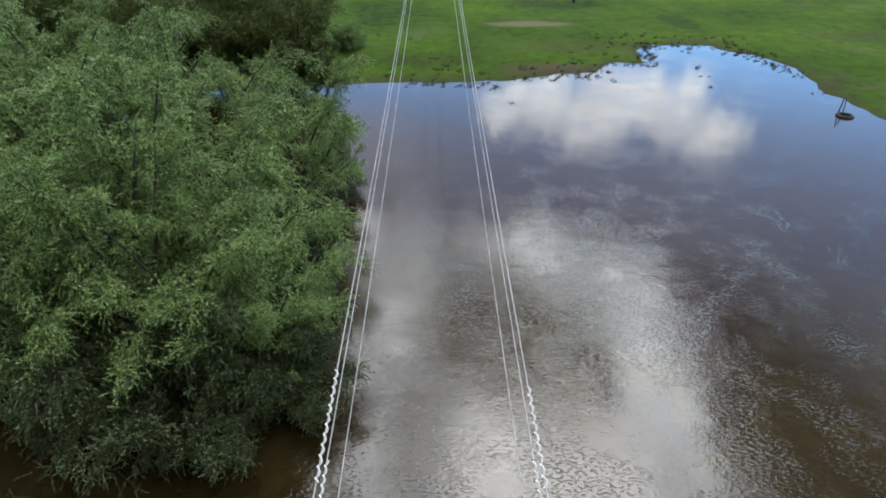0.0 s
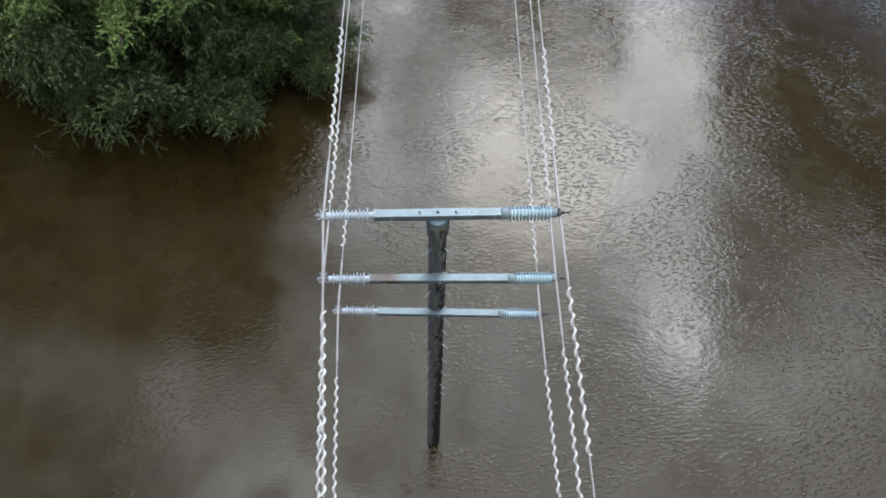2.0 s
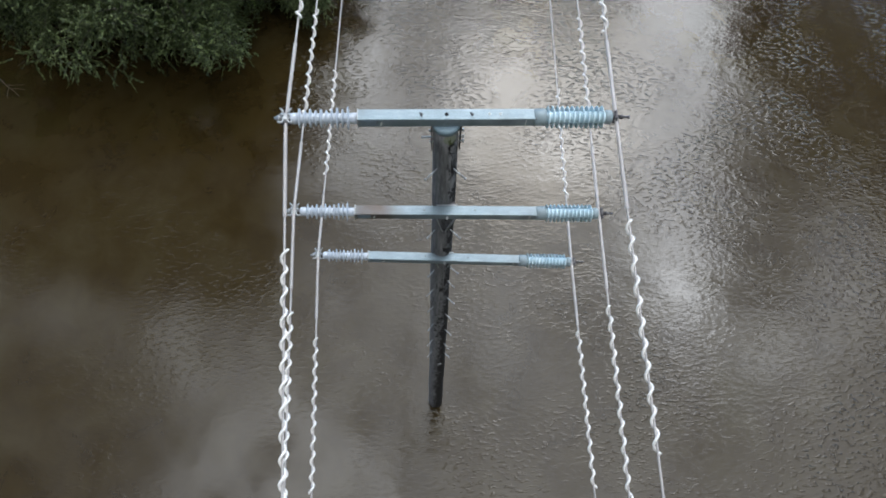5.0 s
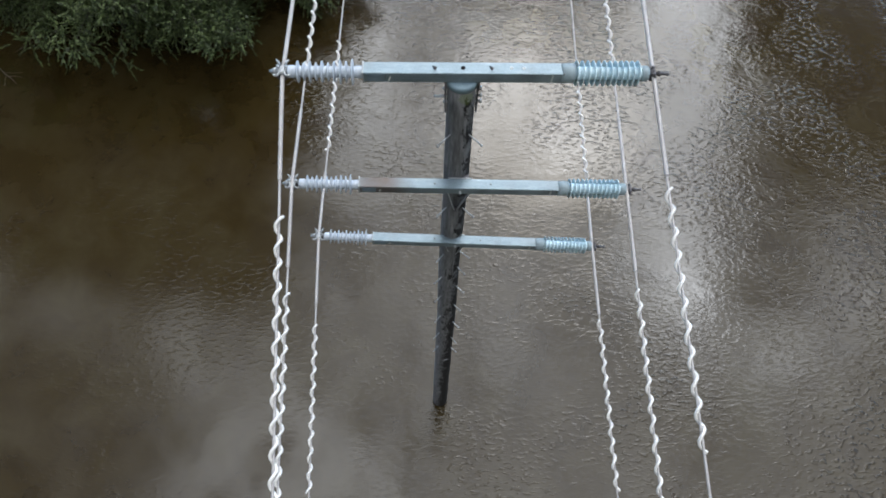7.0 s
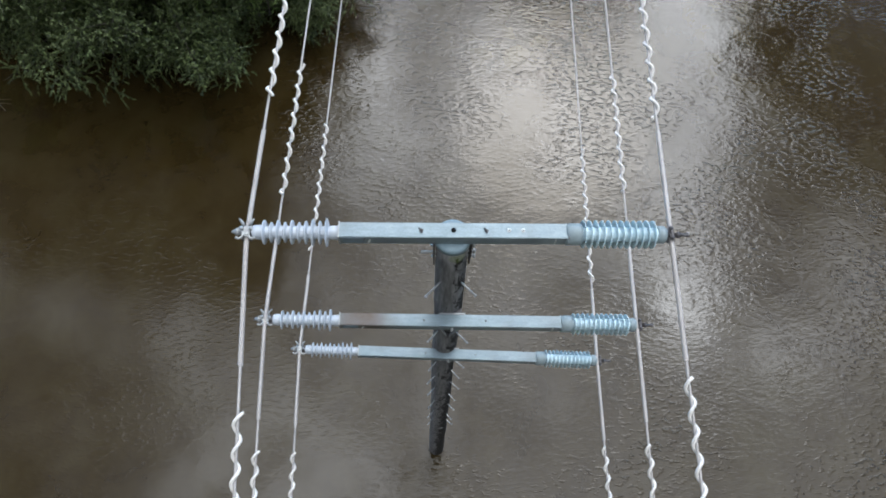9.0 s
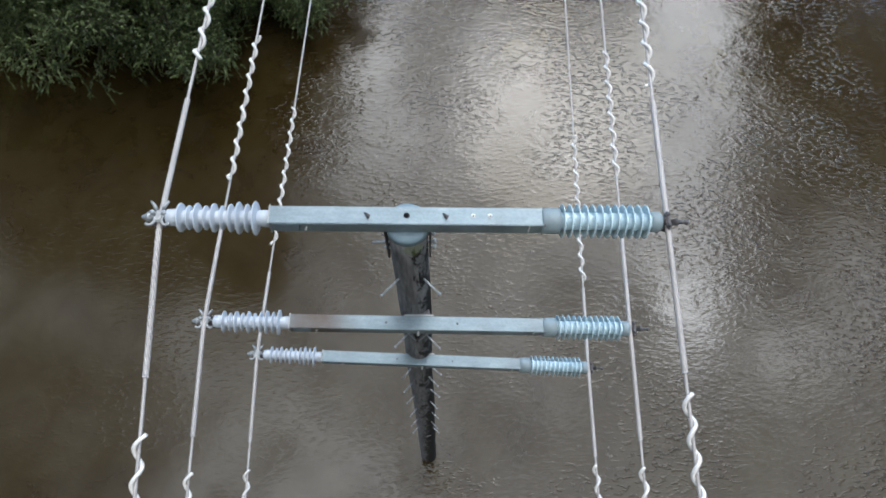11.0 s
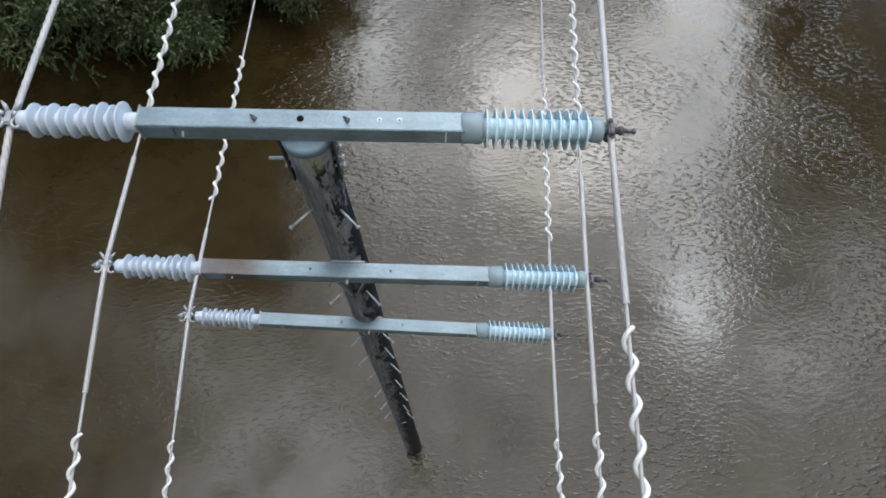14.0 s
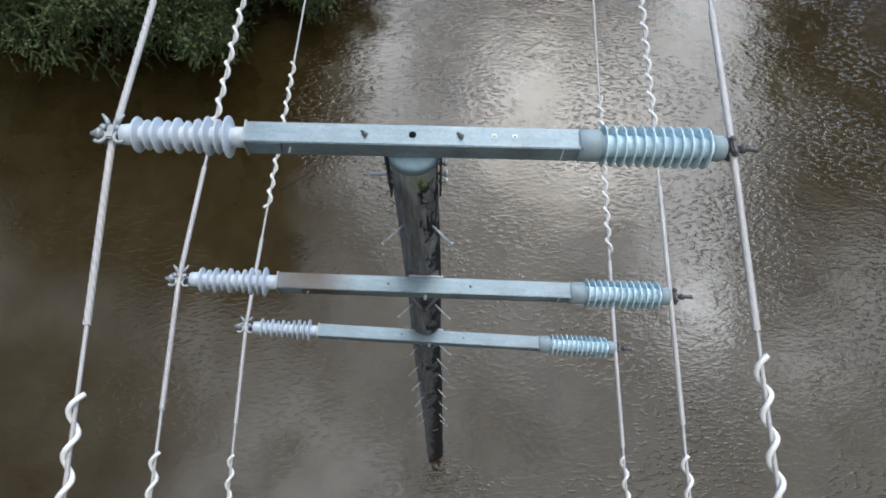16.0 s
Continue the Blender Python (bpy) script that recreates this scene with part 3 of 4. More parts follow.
def clamp_left(arm, x):
    """A trunnion clamp with two upper ears, two lower curls and a nutted stud, its jaws round the wire at x."""
    neck = lathe("neck", [(0, 0.020), (0.03, 0.019), (0.05, 0.027), (0.085, 0.028)], DARK_STEEL, 14)
    put("neck", neck, arm, pose(x, 0, -0.006))
    for s in (-1, 1):
        ear = [(x + s * 0.018, 0.035, 0.02), (x + s * 0.030, 0.060, 0.032), (x + s * 0.050, 0.082, 0.040)]
        put("ear", tube("ear", ear, [0.012, 0.010, 0.005], STEEL, 8), arm)
        curl = [(x + s * (0.046 + 0.026 * math.cos(t)), -0.026 + 0.030 * math.sin(t), 0.022) for t in np.linspace(0.35 * math.pi, 1.75 * math.pi, 16)]
        put("curl", tube("curl", curl, 0.0085, STEEL, 8), arm)
    put("clamp_body", box("clamp_body", (0.085, 0.10, 0.03), DARK_STEEL, 0.008), arm, pose(x, 0, -0.026))
    put("clamp_cover", box("clamp_cover", (0.046, 0.078, 0.020), STEEL, 0.008), arm, pose(x, 0, 0.022))
    for sx, sy in ((-0.03, 0.012), (0.034, 0.010)):
        put("clamp_bolt", lathe("clamp_bolt", [(-0.03, 0.008), (0.026, 0.008), (0.026, 0.015), (0.040, 0.014)], STEEL, 6), arm, pose(x + sx, sy, 0.010, 0, -90, 0))
    put("stud", lathe("stud", [(0, 0.022), (0.022, 0.022), (0.024, 0.028), (0.040, 0.028), (0.042, 0.018), (0.055, 0.018), (0.057, 0.012), (0.072, 0.010)], STEEL, 12), arm, pose(x - 0.028, 0, 0.004, 0, 0, 180))


def clamp_right(arm, x):
    put("neck", lathe("neck", [(0, 0.028), (0.03, 0.022), (0.06, 0.024)], DARK_STEEL, 14), arm, pose(x - 0.065, 0, 0))
    put("clamp_body", box("clamp_body", (0.06, 0.10, 0.028), DARK_STEEL, 0.008), arm, pose(x, 0, -0.022))
    put("clamp_cover", box("clamp_cover", (0.028, 0.11, 0.028), DARK_STEEL, 0.008), arm, pose(x, 0, 0.022))
    for sy in (-0.035, 0.035):
        put("clamp_bolt", lathe("clamp_bolt", [(-0.03, 0.007), (0.03, 0.007), (0.03, 0.012), (0.04, 0.012)], DARK_STEEL, 6), arm, pose(x, sy, 0.0, 0, -90, 0))
    put("stud", lathe("stud", [(0, 0.016), (0.03, 0.016), (0.032, 0.021), (0.05, 0.021), (0.052, 0.012), (0.095, 0.011), (0.10, 0.016), (0.112, 0.015)], DARK_STEEL, 12), arm, pose(x + 0.012, 0, 0))


def crossarm(center, left, right, yaw, tilt, top_arm, label):
    """A steel beam from x = left to right, a grey insulator at its left end and a blue one at its right."""
    arm = empty("crossarm", pose(*center, 0, -tilt, yaw), label, "crossarm", "crossarms on the pole")
    mid = (left + right) / 2
    put("beam", beam_mesh(right - left, STAINED_BEAM if "rusty" in label else BEAM), arm, pose(mid, 0, 0))
    put("end_plate", box("end_plate", (0.008, BW + 0.012, BH + 0.012), STEEL, 0.002), arm, pose(left - 0.002, 0, 0))
    put("end_plate", box("end_plate", (0.006, BW + 0.010, BH + 0.010), DARK_STEEL, 0.002), arm, pose(right - 0.001, 0, 0))
    tag = put("label_plate", box("label_plate", (0.135, 0.003, 0.078), PLATE, 0.001), arm, pose(left + 0.095, -BW / 2 - 0.002, 0.004), "small blue-grey plate with worn marks")
    put("mark", box("mark", (0.010, 0.003, 0.050), WHITE_PAINT, 0.001), tag, pose(0.105, 0, -0.012, 0, 18, 0))
    put("mark", box("mark", (0.005, 0.003, 0.072), DARK_STEEL, 0.001), tag, pose(0.070, 0, 0.0, 0, 10, 0))
    put("scratch", box("scratch", (0.006, 0.003, 0.085), WHITE_PAINT, 0.001), arm, pose(right - 0.085, -BW / 2 - 0.0015, 0))
    core, sheds = WHITE_PARTS
    ins = put("insulator", core, arm, pose(left - 0.004, 0, 0, 0, 0, 180), "pale grey insulator with alternating sheds")
    for i, shed in enumerate(sheds):
        put("shed", shed, ins, pose(0.078 + i * 0.0465, 0, 0))
    core, collar, shed, cap = BLUE_PARTS
    ins = put("insulator", core, arm, pose(right, 0, 0), "pale blue insulator with twelve even sheds")
    put("collar", collar, ins, pose(0, 0, 0))
    for i in range(12):
        put("shed", shed, ins, pose(0.112 + i * 0.0435, 0, 0))
    put("end_cap", cap, ins, pose(0.615, 0, 0))
    clamp_left(arm, left - (0.622 if top_arm else 0.645))
    clamp_right(arm, right + 0.717)
    if top_arm:
        put("hole", lathe("hole", [(0, 0.0175), (0.002, 0.0175)], BLACK, 20), arm, pose(0, 0, BH / 2 + 0.0005, 0, -90, 0))
        for x in (-0.22, 0.22):
            bolt = put("bolt", lathe("bolt", [(0, 0.011), (0.012, 0.010)], DARK_STEEL, 6), arm, pose(x, -0.004, BH / 2, 0, -90, 0))
            put("split_pin", tube("split_pin", [(0.010, -0.020, -0.002), (0.008, 0.0, -0.014), (0.010, 0.014, 0.016)], 0.005, DARK_STEEL, 6), bolt)
        for x in (0.375, 0.47):
            put("paint_mark", lathe("paint_mark", [(0, 0.014), (0.003, 0.012)], WHITE_PAINT, 9), arm, pose(x, 0.002, BH / 2, 0, -90, 0))
            put("hole", lathe("hole", [(0, 0.006), (0.002, 0.006)], DARK_STEEL, 12), arm, pose(x + 0.002, 0.0, BH / 2 + 0.002, 0, -90, 0))
    else:
        for x in (-0.25, 0.30):
            put("bolt", lathe("bolt", [(0, 0.009), (0.006, 0.008)], DARK_STEEL, 6), arm, pose(x, 0, BH / 2, 0, -90, 0))
        put("back_plate", box("back_plate", (0.23, 0.012, 0.16), STEEL, 0.003), arm, pose(0, BW / 2 + 0.007, -0.02))
        put("gain_block", box("gain_block", (0.17, 0.05, 0.14), DARK_STEEL, 0.004), arm, pose(0, BW / 2 + 0.038, -0.03))
        for s in (-1, 1):
            a, b = Vector((s * 0.125, -0.005, -BH / 2 - 0.01)), Vector((s * 0.012, 0.045, -0.60))
            turn = (b - a).to_track_quat("Z", "Y").to_matrix().to_4x4()
            put("brace", box("brace", (0.044, 0.009, (b - a).length), STEEL, 0.002), arm, Matrix.Translation((a + b) / 2) @ turn)
            put("bolt", lathe("bolt", [(0, 0.016), (0.025, 0.014)], STEEL, 6), arm, pose(s * 0.125, -0.02, -BH / 2 - 0.002, 0, 90, 0))
        put("brace_bolt", lathe("brace_bolt", [(0, 0.026), (0.012, 0.026), (0.014, 0.017), (0.045, 0.016)], DARK_STEEL, 8), arm, pose(0, 0.055, -0.575, 0, 0, -90))
        for s in (-1, 1):
            put("bracket", box("bracket", (0.075, 0.060, 0.020), DARK_STEEL, 0.004), arm, pose(s * 0.115, 0.0, -BH / 2 - 0.012))
        put("through_bolt", tube("through_bolt", [(0, -BW / 2 - 0.03, 0), (0, 0.36, 0)], 0.011, STEEL, 8), arm)
    return arm


build_pole()
crossarm((0.0, 0.0, 15.183), -0.768, 0.780, -1.2, -0.8, True, "galvanised steel crossarm on the pole top with two insulators")
crossarm((0.03, -0.19, 13.70), -0.985, 0.985, -1.5, -2.4, False, "galvanised crossarm with a rusty stretch and two insulators")
crossarm((0.035, -0.14, 12.25), -0.985, 0.985, -3.0, -2.4, False, "lower galvanised crossarm with two insulators")


# ---- conductors and spiral dampers ----
AHEAD = (0.0585, 0.0515)      # sideways run of the left and the right wires ahead of the pole; each wire's last figure is its run behind
WIRES = [((-1.390, -0.01, 15.195), (0.021, 0.150), -0.010), ((-1.60, -0.15, 13.79), (0.019, 0.125), 0.012), ((-1.59, -0.04, 12.33), (0.012, 0.095), 0.012),
         ((1.497, -0.04, 15.165), (0.021, 0.150), 0.0), ((1.70, -0.235, 13.64), (0.019, 0.125), 0.012), ((1.70, -0.235, 12.20), (0.012, 0.095), 0.012)]


def wire_point(w, y):
    (x0, y0, z0), (rise, fall), back = w
    s = 0.06
    bend = math.sqrt(y * y + s * s) - s
    run = AHEAD[0 if x0 < 0 else 1]
    k = (run + back) / 2 * y + (run - back) / 2 * bend
    z = (rise + fall) / 2 * y + (rise - fall) / 2 * bend + 0.0003 * y * y
    return np.array([x0 + k, y0 + y, z0 + z])


def conductor(w, ridge):
    c = empty("conductor", pose(*w[0]), "stranded aluminium overhead conductor clamped to the crossarm", "power line", "conductors")
    o = np.array(w[0])
    ys = np.concatenate([[-120, -80, -50, -30, -20, -14, -10], np.linspace(-8, 8, 65), [10, 14, 20, 30, 50, 80, 120, 180]])
    put("cable", tube("cable", [wire_point(w, y) - o for y in ys], 0.0095, ALUMINIUM, 8), c)
    # wrapped rods: a tube with seven twisted ridges
    segs, verts, ys = 40, [], np.linspace(-0.84, 0.84, 180)
    for y in ys:
        a = np.arange(segs) / segs * 2 * np.pi
        r = 0.0165 - ridge + ridge * np.abs(np.cos(2.5 * (a - 2 * np.pi * y / 0.26)))
        verts.append(wire_point(w, y) - o + np.stack([r * np.cos(a), 0 * a, r * np.sin(a)], 1))
    n = len(ys)
    faces = [[i * segs + j, i * segs + (j + 1) % segs, (i + 1) * segs + (j + 1) % segs, (i + 1) * segs + j] for i in range(n - 1) for j in range(segs)]
    faces += [list(range(segs)), [(n - 1) * segs + j for j in range(segs)]]
    put("armour_wrap", mesh("armour_wrap", np.concatenate(verts), faces, ALUMINIUM), c, None, "twisted armour rods wrapped round the wire")
    return c


def spiral_damper(w, y0, y1, phase, pitch):
    """A white rod that hugs the wire at one end and coils loosely round it."""
    mid = wire_point(w, (y0 + y1) / 2)
    pts = []
    n = int(abs((y1 - y0) / pitch) * 16)
    for i in range(n + 1):
        u = i / n
        y = y0 + (y1 - y0) * u
        r = 0.0215
        flare = 0.012 * math.exp(-u * 40) + 0.008 * math.exp(-(1 - u) * 40)
        a = phase + 2 * math.pi * (y - y0) / pitch
        pts.append(wire_point(w, y) - mid + np.array([(r + flare) * math.cos(a), 0, (r + flare) * math.sin(a)]))
    ob = put("spiral_damper", tube("spiral_damper", pts, 0.0115, PVC, 8), None, pose(*mid))
    return tagged(ob, "white plastic spiral vibration damper coiled round the conductor", "vibration damper", "spiral dampers on the conductors")


DAMPERS = [(1.13, 3.10, -1.125, -3.08), (1.20, 2.72, -1.09, -2.95), (1.15, 2.88, -1.09, -2.87),
           (0.95, 2.64, -0.95, -2.80), (1.36, 2.74, -1.03, -2.91), (0.94, 2.72, -0.92, -2.77)]
for i, (w, (a, b, c, d)) in enumerate(zip(WIRES, DAMPERS)):
    conductor(w, (0.0052, 0.0030, 0.0022, 0.0012, 0.0012, 0.0012)[i])
    spiral_damper(w, a, b, 0.3 + i, 0.172)
    spiral_damper(w, c, d, 0.2 + 0.3 * i, -0.172)


# ---- trees ----
def unit(v):
    return v / (np.linalg.norm(v, axis=-1, keepdims=True) + 1e-9)


def branch(rng, start, way, length, bend, n=6):
    pts, p, d = [start], start, unit(way)
    for _ in range(n):
        d = unit(d + bend / n + rng.normal(0, 0.10, 3))
        p = p + d * length / n
        pts.append(p)
    return np.array(pts), d


def tree_data(seed, height, spread, limbs, subs, twigs, sprays, leaves, leaf_len, leaf_wide, droop, fork, spray_len, slope=2.8, inner=3.7, floor=0.35):
    rng = np.random.default_rng(seed)
    wood, tips = [], []
    t_pts, _ = branch(rng, np.array([0, 0, -0.8]), np.array([0.05, 0.03, 1.0]), fork + 0.8, np.zeros(3), 4)
    wood.append(tube_data(t_pts, np.linspace(0.30, 0.22, len(t_pts)) * height / 10, 10))
    for i in range(limbs):
        az = 2 * math.pi * (i + rng.uniform(-0.3, 0.3)) / limbs
        lean = [0.15, 0.95, 0.55, 1.1, 0.4, 0.8][i % 6] * rng.uniform(0.85, 1.15)
        out = np.array([math.cos(az), math.sin(az), 0])
        way = out * math.sin(lean) * spread + np.array([0, 0, math.cos(lean)])
        length = (height - fork) * rng.uniform(0.72, 0.95) * (0.82 if lean > 0.9 else 1)
        pts, _ = branch(rng, t_pts[-1] - [0, 0, rng.uniform(0, 0.3) * fork], way, length, out * 0.35 * spread - np.array([0, 0, 0.38 if lean > 0.7 else 0.1]), 7)
        inside = [p for p in pts if p[2] >= 0.7 * slope * (math.hypot(p[0], p[1]) - inner)]
        pts = np.array(inside) if len(inside) > 4 else pts[:5]
        wood.append(tube_data(pts, np.linspace(0.13, 0.025, len(pts)) * height / 10, 7))
        tips += [(pts[3:], unit(out * 0.4 + [0, 0, 1.0]))] * 2
        for j in range(subs):
            u = 0.28 + 0.72 * (j + rng.uniform(0, 1)) / subs
            k = min(int(u * (len(pts) - 1)), len(pts) - 2)
            f = u * (len(pts) - 1) - k
            s = pts[k] * (1 - f) + pts[k + 1] * f
            side = unit(rng.normal(0, 1, 3) * [1, 1, 0.6] + out * 0.5 + [0, 0, 0.25])
            b_pts, bd = branch(rng, s, unit(pts[k + 1] - pts[k]) * 0.5 + side, rng.uniform(1.1, 2.3) * height / 10, np.array([0, 0, -0.5 * droop]), 5)
            if b_pts[-1][2] < 0.7 * slope * (math.hypot(b_pts[-1][0], b_pts[-1][1]) - inner):
                continue
            tips.append((b_pts[1:], unit(side + [0, 0, 0.9])))
            wood.append(tube_data(b_pts, np.linspace(0.024, 0.008, len(b_pts)) * height / 10, 5))
            for _ in range(twigs):
                q = b_pts[rng.integers(1, len(b_pts))]
                tw = unit(rng.normal(0, 1, 3) * [1, 1, 0.7] + out * 0.4)
                e_pts, _ = branch(rng, q, tw, rng.uniform(0.4, 1.0), np.array([0, 0, -0.4 * droop]), 3)
                wood.append(tube_data(e_pts, np.linspace(0.010, 0.004, len(e_pts)), 3, False))
                tips.append((e_pts, tw))
    # leaf sprays: arching twigs with narrow leaves to either side
    org, dirs = [], []
    for e_pts, tw in tips:
        m = rng.integers(max(1, sprays - 4), sprays + 5)
        seg = rng.integers(0, len(e_pts), m)
        org.append(e_pts[seg] + rng.normal(0, 0.13, (m, 3)))
        dirs.append(unit(tw + rng.normal(0, 0.75, (m, 3)) + [0, 0, 0.15]))
    org, dirs = np.concatenate(org), np.concatenate(dirs)
    # domed crown: the foliage hangs out above and recedes towards the water
    out_r = np.hypot(org[:, 0], org[:, 1])
    keep = org[:, 2] > np.maximum(floor * rng.uniform(0.6, 1.3, len(org)), slope * (out_r - inner) * rng.uniform(0.5, 1.15, len(org)))
    org, dirs = org[keep], dirs[keep]
    L = rng.uniform(0.6, 1.25, len(org)) * spray_len
    s = np.linspace(0.12, 1.0, leaves)
    P = org[:, None] + dirs[:, None] * (s[:, None] * L[:, None, None]) + np.array([0, 0, -1.0]) * (0.62 * droop * s[:, None] ** 2 * L[:, None, None])
    T = unit(dirs[:, None] + np.array([0, 0, -1.24 * droop]) * s[:, None])
    side = unit(np.cross(T, rng.normal(0, 1, T.shape)))
    D = unit(T + side * rng.uniform(0.3, 0.9, (*T.shape[:2], 1)))
    Wd = unit(np.cross(D, rng.normal(0, 1, D.shape) + [0, 0, 1.2]))
    ln = rng.uniform(0.7, 1.25, (*T.shape[:2], 1)) * leaf_len
    wd = rng.uniform(0.7, 1.2, (*T.shape[:2], 1)) * leaf_wide / 2
    tri = np.stack([P + Wd * wd, P + D * ln, P - Wd * wd], 2)
    ok = (tri[..., 2].min(-1) > 0.06).reshape(-1)
    verts = tri.reshape(-1, 3, 3)[ok].reshape(-1, 3)
    faces = np.arange(len(verts)).reshape(-1, 3)
    return joined(wood), (verts, faces)


def tree(name, data, bark, leaf, label, category, group):
    (wv, wf), (lv, lf) = data
    t = empty(name, pose(0, 0, 0), label, category, group)
    put("trunk", mesh("trunk", wv, wf, bark), t)
    put("crown", mesh("crown", lv, lf, leaf, False), t)
    return t


def plant(kinds, spots):
    """Set the first of each kind at its first spot and copies at the rest."""
    used = [False] * len(kinds)
    for k, x, y, turn, size, *lean in spots:
        m = pose(x, y, 0, *lean) @ pose(0, 0, 0, 0, 0, turn) @ Matrix.Scale(size, 4)
        if used[k]:
            copy_thing(kinds[k], m)
        else:
            kinds[k].matrix_basis, used[k] = m, True


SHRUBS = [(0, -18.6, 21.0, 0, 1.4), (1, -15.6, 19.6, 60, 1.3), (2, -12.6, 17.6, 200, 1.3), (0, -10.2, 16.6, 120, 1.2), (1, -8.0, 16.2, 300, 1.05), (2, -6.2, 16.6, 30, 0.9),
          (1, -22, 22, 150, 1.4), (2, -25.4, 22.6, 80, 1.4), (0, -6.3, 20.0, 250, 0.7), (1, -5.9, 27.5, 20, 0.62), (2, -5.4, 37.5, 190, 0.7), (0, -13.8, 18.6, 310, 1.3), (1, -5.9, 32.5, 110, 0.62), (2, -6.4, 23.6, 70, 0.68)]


def build_trees():
    kinds = []
    for seed in (11, 12, 13, 14):
        data = tree_data(seed, 10.0, 0.85, 10, 5, 3, 36, 14, 0.115, 0.046, 0.65, 1.2, 0.55, floor=3.0)
        kinds.append(tree("willow_tree", data, BARK, WILLOW, "leafy green willow with drooping sprays standing in floodwater", "tree", "willows in the flood"))
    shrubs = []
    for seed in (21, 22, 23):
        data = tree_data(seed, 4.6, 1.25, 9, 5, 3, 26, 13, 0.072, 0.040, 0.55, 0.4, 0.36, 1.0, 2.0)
        shrubs.append(tree("waterside_shrub", data, BARK, SHADED_SHRUB, "grey-green shrub coloured dark as in shade, at the water's edge below the willows", "shrub", "shrubs in the flood"))
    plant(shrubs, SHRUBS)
    data = tree_data(41, 2.6, 1.0, 8, 4, 3, 18, 10, 0.10, 0.045, 0.3, 0.3, 0.4, 0.9, 1.4)
    plant([tree("brown_bush", data, BARK, DRY, "small rusty brown bush standing in floodwater beside the willows", "shrub", "")], [(0, -6.0, 46.6, 0, 1.0)])
    # x, y, turn, size and, for those that hang out over the water, the lean
    plant(kinds, [(0, -10.2, 20.2, 25, 1.1, 6), (3, -7.2, 19.4, 250, 0.8, 8, 4), (1, -16.2, 21.0, 215, 1.15, 8), (2, -23, 21.6, 200, 1.2, 8), (2, -7.8, 21.4, 300, 0.85),
                  (2, -13.0, 20.4, 70, 1.05, 5), (3, -19.8, 21.6, 10, 1.1, 8), (1, -8.4, 24.8, 230, 0.9), (0, -27, 19, 130, 1.2, 8),
                  (1, -8.8, 30.2, 150, 0.95), (2, -8.0, 36.5, 10, 1.0), (0, -14.4, 22.6, 120, 1.25), (3, -20.5, 23.5, 60, 1.35),
                  (0, -4.3, 41.6, 200, 0.30), (2, -14.4, 29, 280, 1.3), (0, -21, 32, 220, 1.4), (1, -29, 28, 330, 1.4), (3, -10.3, 43.5, 170, 1.05),
                  (1, -15.4, 39, 90, 1.3), (0, -24.5, 43, 20, 1.4), (2, -34, 38, 140, 1.4), (3, -15, 50, 250, 1.1), (2, -25, 54, 60, 1.2), (1, -36, 52, 200, 1.35), (1, -31, 33, 40, 1.55)])
    dark = [tree("river_gum", tree_data(s, 13.0, 0.5, 12, 7, 4, 14, 12, 0.24, 0.07, 0.7, 1.6, 0.9), BARK, GUM, "tall dark-leaved tree on the far bank", "tree", "dark trees on the bank") for s in (31, 32)]
    plant(dark, [(0, -11.0, 63, 0, 0.95), (1, -16.5, 64, 80, 1.05), (0, -23, 66, 190, 1.1), (1, -14, 72, 270, 1.15), (0, -30, 66, 120, 1.1), (1, -39, 66, 20, 1.1), (0, -20, 74, 310, 1.2), (1, -8.6, 60.5, 160, 0.45)])
    data = tree_data(51, 4.6, 0.9, 8, 5, 3, 20, 12, 0.16, 0.07, 0.5, 0.7, 0.5, 1.6, 2.0)
    plant([tree("young_tree", data, BARK, WILLOW, "small olive-green tree at the edge of the pasture", "tree", "")], [(0, -7.0, 79, 60, 1.0)])


build_trees()


# ---- far bank: sedge clumps, trough, posts ----
def blades(rng, count, radius, height, lean):
    a = rng.uniform(0, 2 * np.pi, count)
    r = radius * np.sqrt(rng.uniform(0, 1, count))
    root = np.stack([r * np.cos(a), r * np.sin(a), np.full(count, -0.05)], 1)
    h = height * rng.uniform(0.5, 1.1, count)
    tip = root + np.stack([np.cos(a) * lean * h, np.sin(a) * lean * h, h], 1) + rng.normal(0, 0.12, (count, 3)) * h[:, None]
    side = np.stack([-np.sin(a + 0.6), np.cos(a + 0.6), 0 * a], 1) * 0.022
    return np.stack([root - side, root + side, tip], 1)


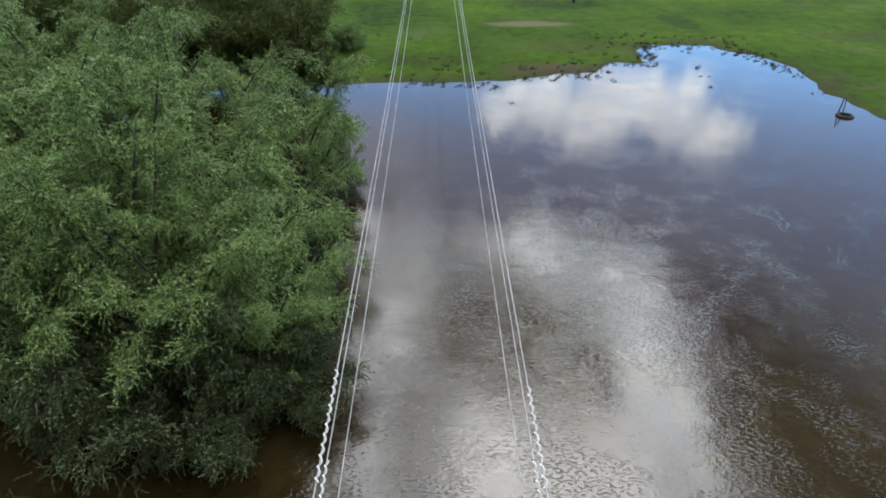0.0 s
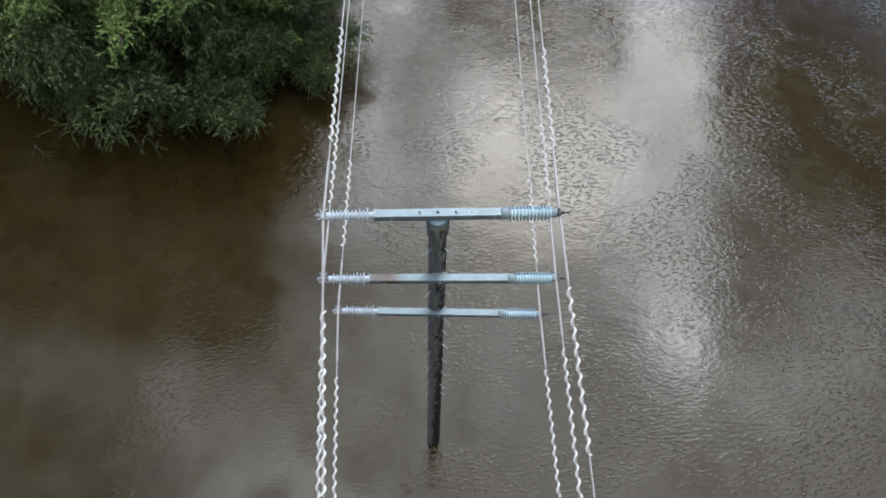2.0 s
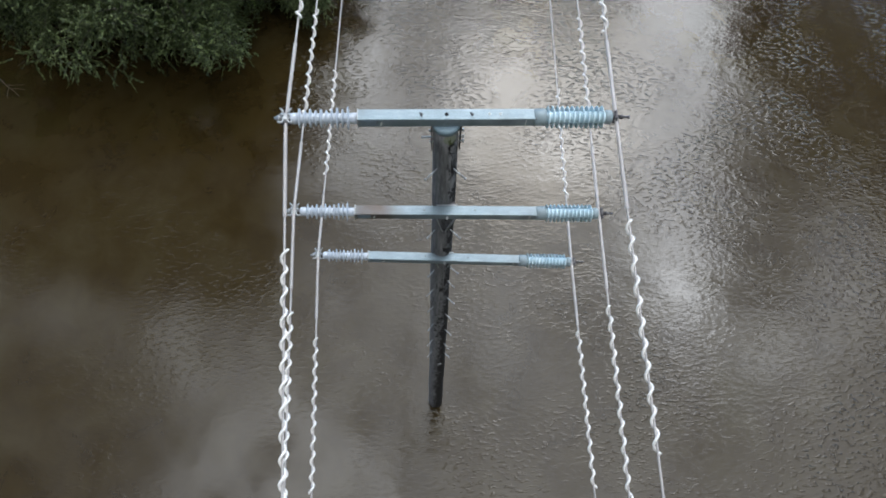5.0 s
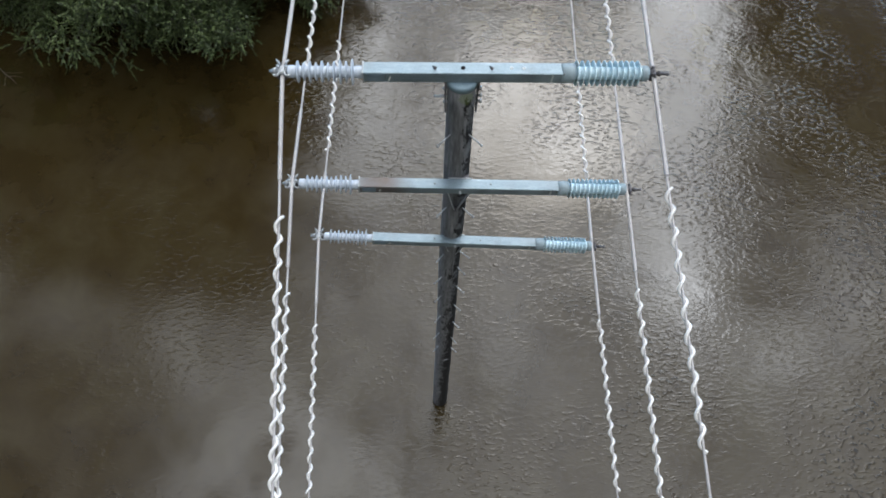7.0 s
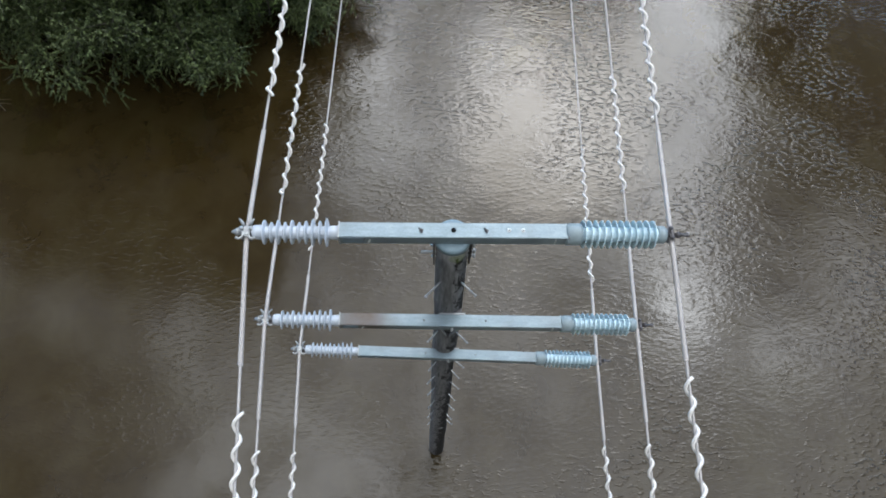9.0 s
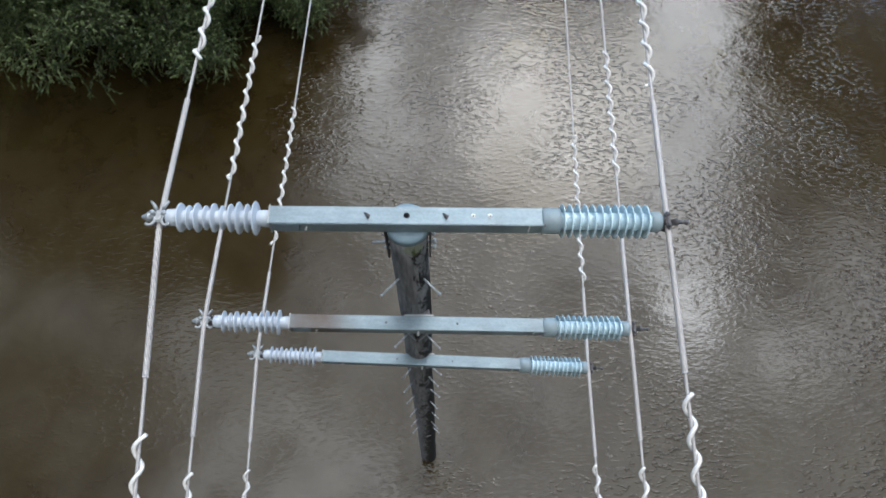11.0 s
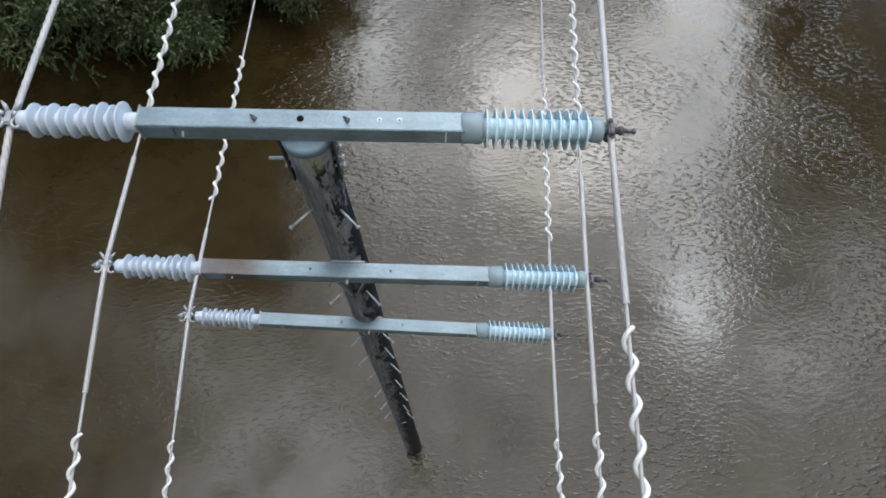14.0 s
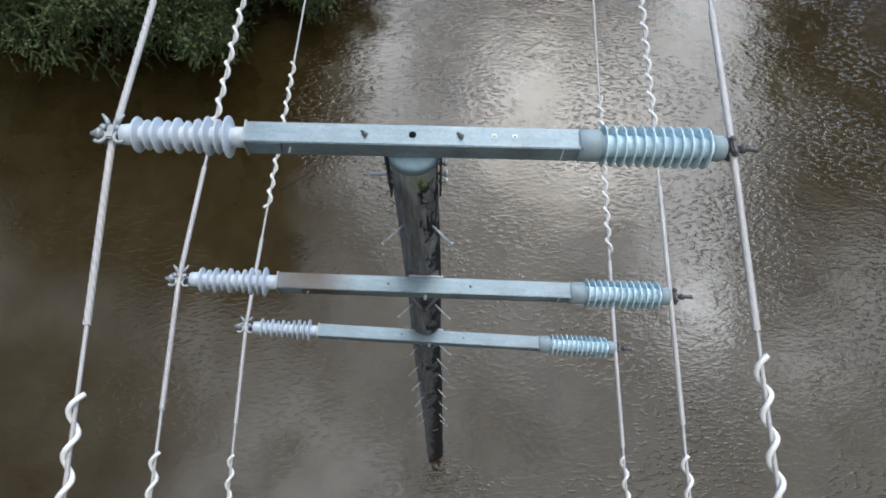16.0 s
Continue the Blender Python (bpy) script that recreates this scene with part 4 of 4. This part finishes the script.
def build_sedges():
    rng = np.random.default_rng(8)
    spots = []
    for _ in range(5200):
        x, y = rng.uniform(-8, 50), rng.uniform(48, 90)
        spots.append((x, y))
    p = np.array(spots)
    d = shore_distance(p[:, 0], p[:, 1])
    dens = np.array([noise.noise((x * 0.25, y * 0.25, 4.4)) for x, y in p])
    keep = (np.abs(d + 0.5) < 1.3) & (dens + rng.uniform(-0.35, 0.35, len(p)) > 0.02) & (p[:, 1] > 60)
    # the three near x = 36 stand in for tiny dark dots on open water
    tufts = [(9.4, 64.4), (10.8, 63.6), (9.9, 63.9), (8.2, 64.2), (11.7, 59), (22.6, 66.4), (23.4, 67.2), (25.1, 69.0), (24.2, 66.0), (30.9, 72.4), (32.3, 73.6), (39.8, 79.6), (38.6, 78.2),
             (43.2, 82.6), (43.3, 77.6), (44.9, 75.4), (45.8, 74), (36.3, 70.8), (36.1, 66.9), (35.6, 62.8), (49.9, 100.8), (50.6, 101.4), (65.9, 110.6)]
    inland = (d > 2) & (rng.uniform(0, 1, len(p)) < 0.16)
    pieces = []
    for (x, y), dd in zip(p[keep | inland], d[keep | inland]):
        size = rng.uniform(0.3, 0.8)
        z = 0.0 if dd < 0.5 else 0.2
        pieces.append(blades(rng, 34, 0.35 * size, 0.45 * size, 0.7) + [x, y, z])
    for x, y in tufts:
        for _ in range(2):
            size = rng.uniform(0.3, 0.75)
            pieces.append(blades(rng, 40, 0.4 * size, 0.42 * size, 0.8) + [x + rng.normal(0, 0.45), y + rng.normal(0, 0.45), 0.25 if y > 90 else 0.0])
    v = np.concatenate(pieces).reshape(-1, 3)
    tagged(put("sedge", mesh("sedge", v, np.arange(len(v)).reshape(-1, 3), SEDGE, False)), "dark tufts of sedge along the flooded bank", "grass", kind="stuff")


build_sedges()


def build_trough(x, y):
    trough = empty("water_trough", pose(x, y, -0.14) @ Matrix.Scale(0.74, 4), "round dark rubber trough half sunk in floodwater", "trough")
    ring = lambda r, z: (z, r)
    tyre = lathe("tyre", [ring(0.74, 0.0), ring(0.72, 0.30), ring(0.80, 0.42), ring(0.98, 0.46), ring(1.10, 0.38), ring(1.14, 0.20), ring(1.13, 0.05), ring(1.10, -0.3)], RUBBER, 40)
    put("tyre", tyre, trough, pose(0, 0, 0, 0, -90, 0))
    for k in range(24):
        a = 2 * math.pi * k / 24
        put("tread_lug", box("tread_lug", (0.07, 0.12, 0.30), RUBBER, 0.015), trough, pose(1.14 * math.cos(a), 1.14 * math.sin(a), 0.16, 0, 0, math.degrees(a)) @ pose(0, 0, 0, 25, 0, 0))
    put("inner_floor", lathe("inner_floor", [(0.0, 0.76), (0.06, 0.75)], BLACK, 32), trough, pose(0, 0, 0.05, 0, -90, 0))


def build_post(x, y, h, lean, r, label):
    z = 0.15 if shore_distance(np.array([x]), np.array([y]))[0] > 0 else -0.6
    pts = [(0, 0, 0), (lean * 0.3 * h, 0.0, h * 0.4), (lean * 0.65 * h, 0.02, h * 0.75), (lean * h, 0.03, h)]
    ob = put("post", tube("post", pts, [r, r * 0.95, r * 0.9, r * 0.8], WOOD, 9), None, pose(x, y, z))
    tagged(ob, label, "post", "fence posts")


build_trough(45.0, 53.4)
build_post(45.3, 54.9, 2.4, 0.10, 0.07, "leaning grey timber post in floodwater behind the trough")
build_post(45.9, 55.0, 2.2, -0.05, 0.06, "leaning grey timber post in floodwater behind the trough")
build_post(31.0, 109.8, 2.6, 0.02, 0.28, "dark timber stump standing in open pasture")


# ---- drift wood in the flood ----
def fallen_branch(x, y, turn, length, r, label):
    """A crooked stem lying in the water with a few side twigs."""
    rng = np.random.default_rng(int(length * 100))
    stem, _ = branch(rng, np.array([0, 0, -0.15]), np.array([1, 0, 0.16]), length, np.array([0, 0.3, -0.22]), 8)
    bits = [tube_data(stem, np.linspace(r, r * 0.35, len(stem)), 7)]
    for k in (2, 4, 5, 6):
        twig, _ = branch(rng, stem[k], np.array([0.8, rng.choice([-0.7, 0.7]), 0.25]), length * rng.uniform(0.18, 0.34), np.array([0, 0, -0.3]), 4)
        bits.append(tube_data(twig, np.linspace(r * 0.5, r * 0.18, len(twig)), 5))
    tagged(put("fallen_branch", mesh("fallen_branch", *joined(bits), WOOD), None, pose(x, y, 0.06, 0, 0, turn)), label, "branch", "drift wood")


fallen_branch(-16.6, 13.4, -52, 2.1, 0.022, "thin grey dead branch dipping into the floodwater")
fallen_branch(-15.2, 12.9, -30, 1.3, 0.018, "thin grey dead twig dipping into the floodwater")
fallen_branch(-5.2, 29.6, -14, 3.0, 0.09, "half-sunk brown drift branch beside the willows")
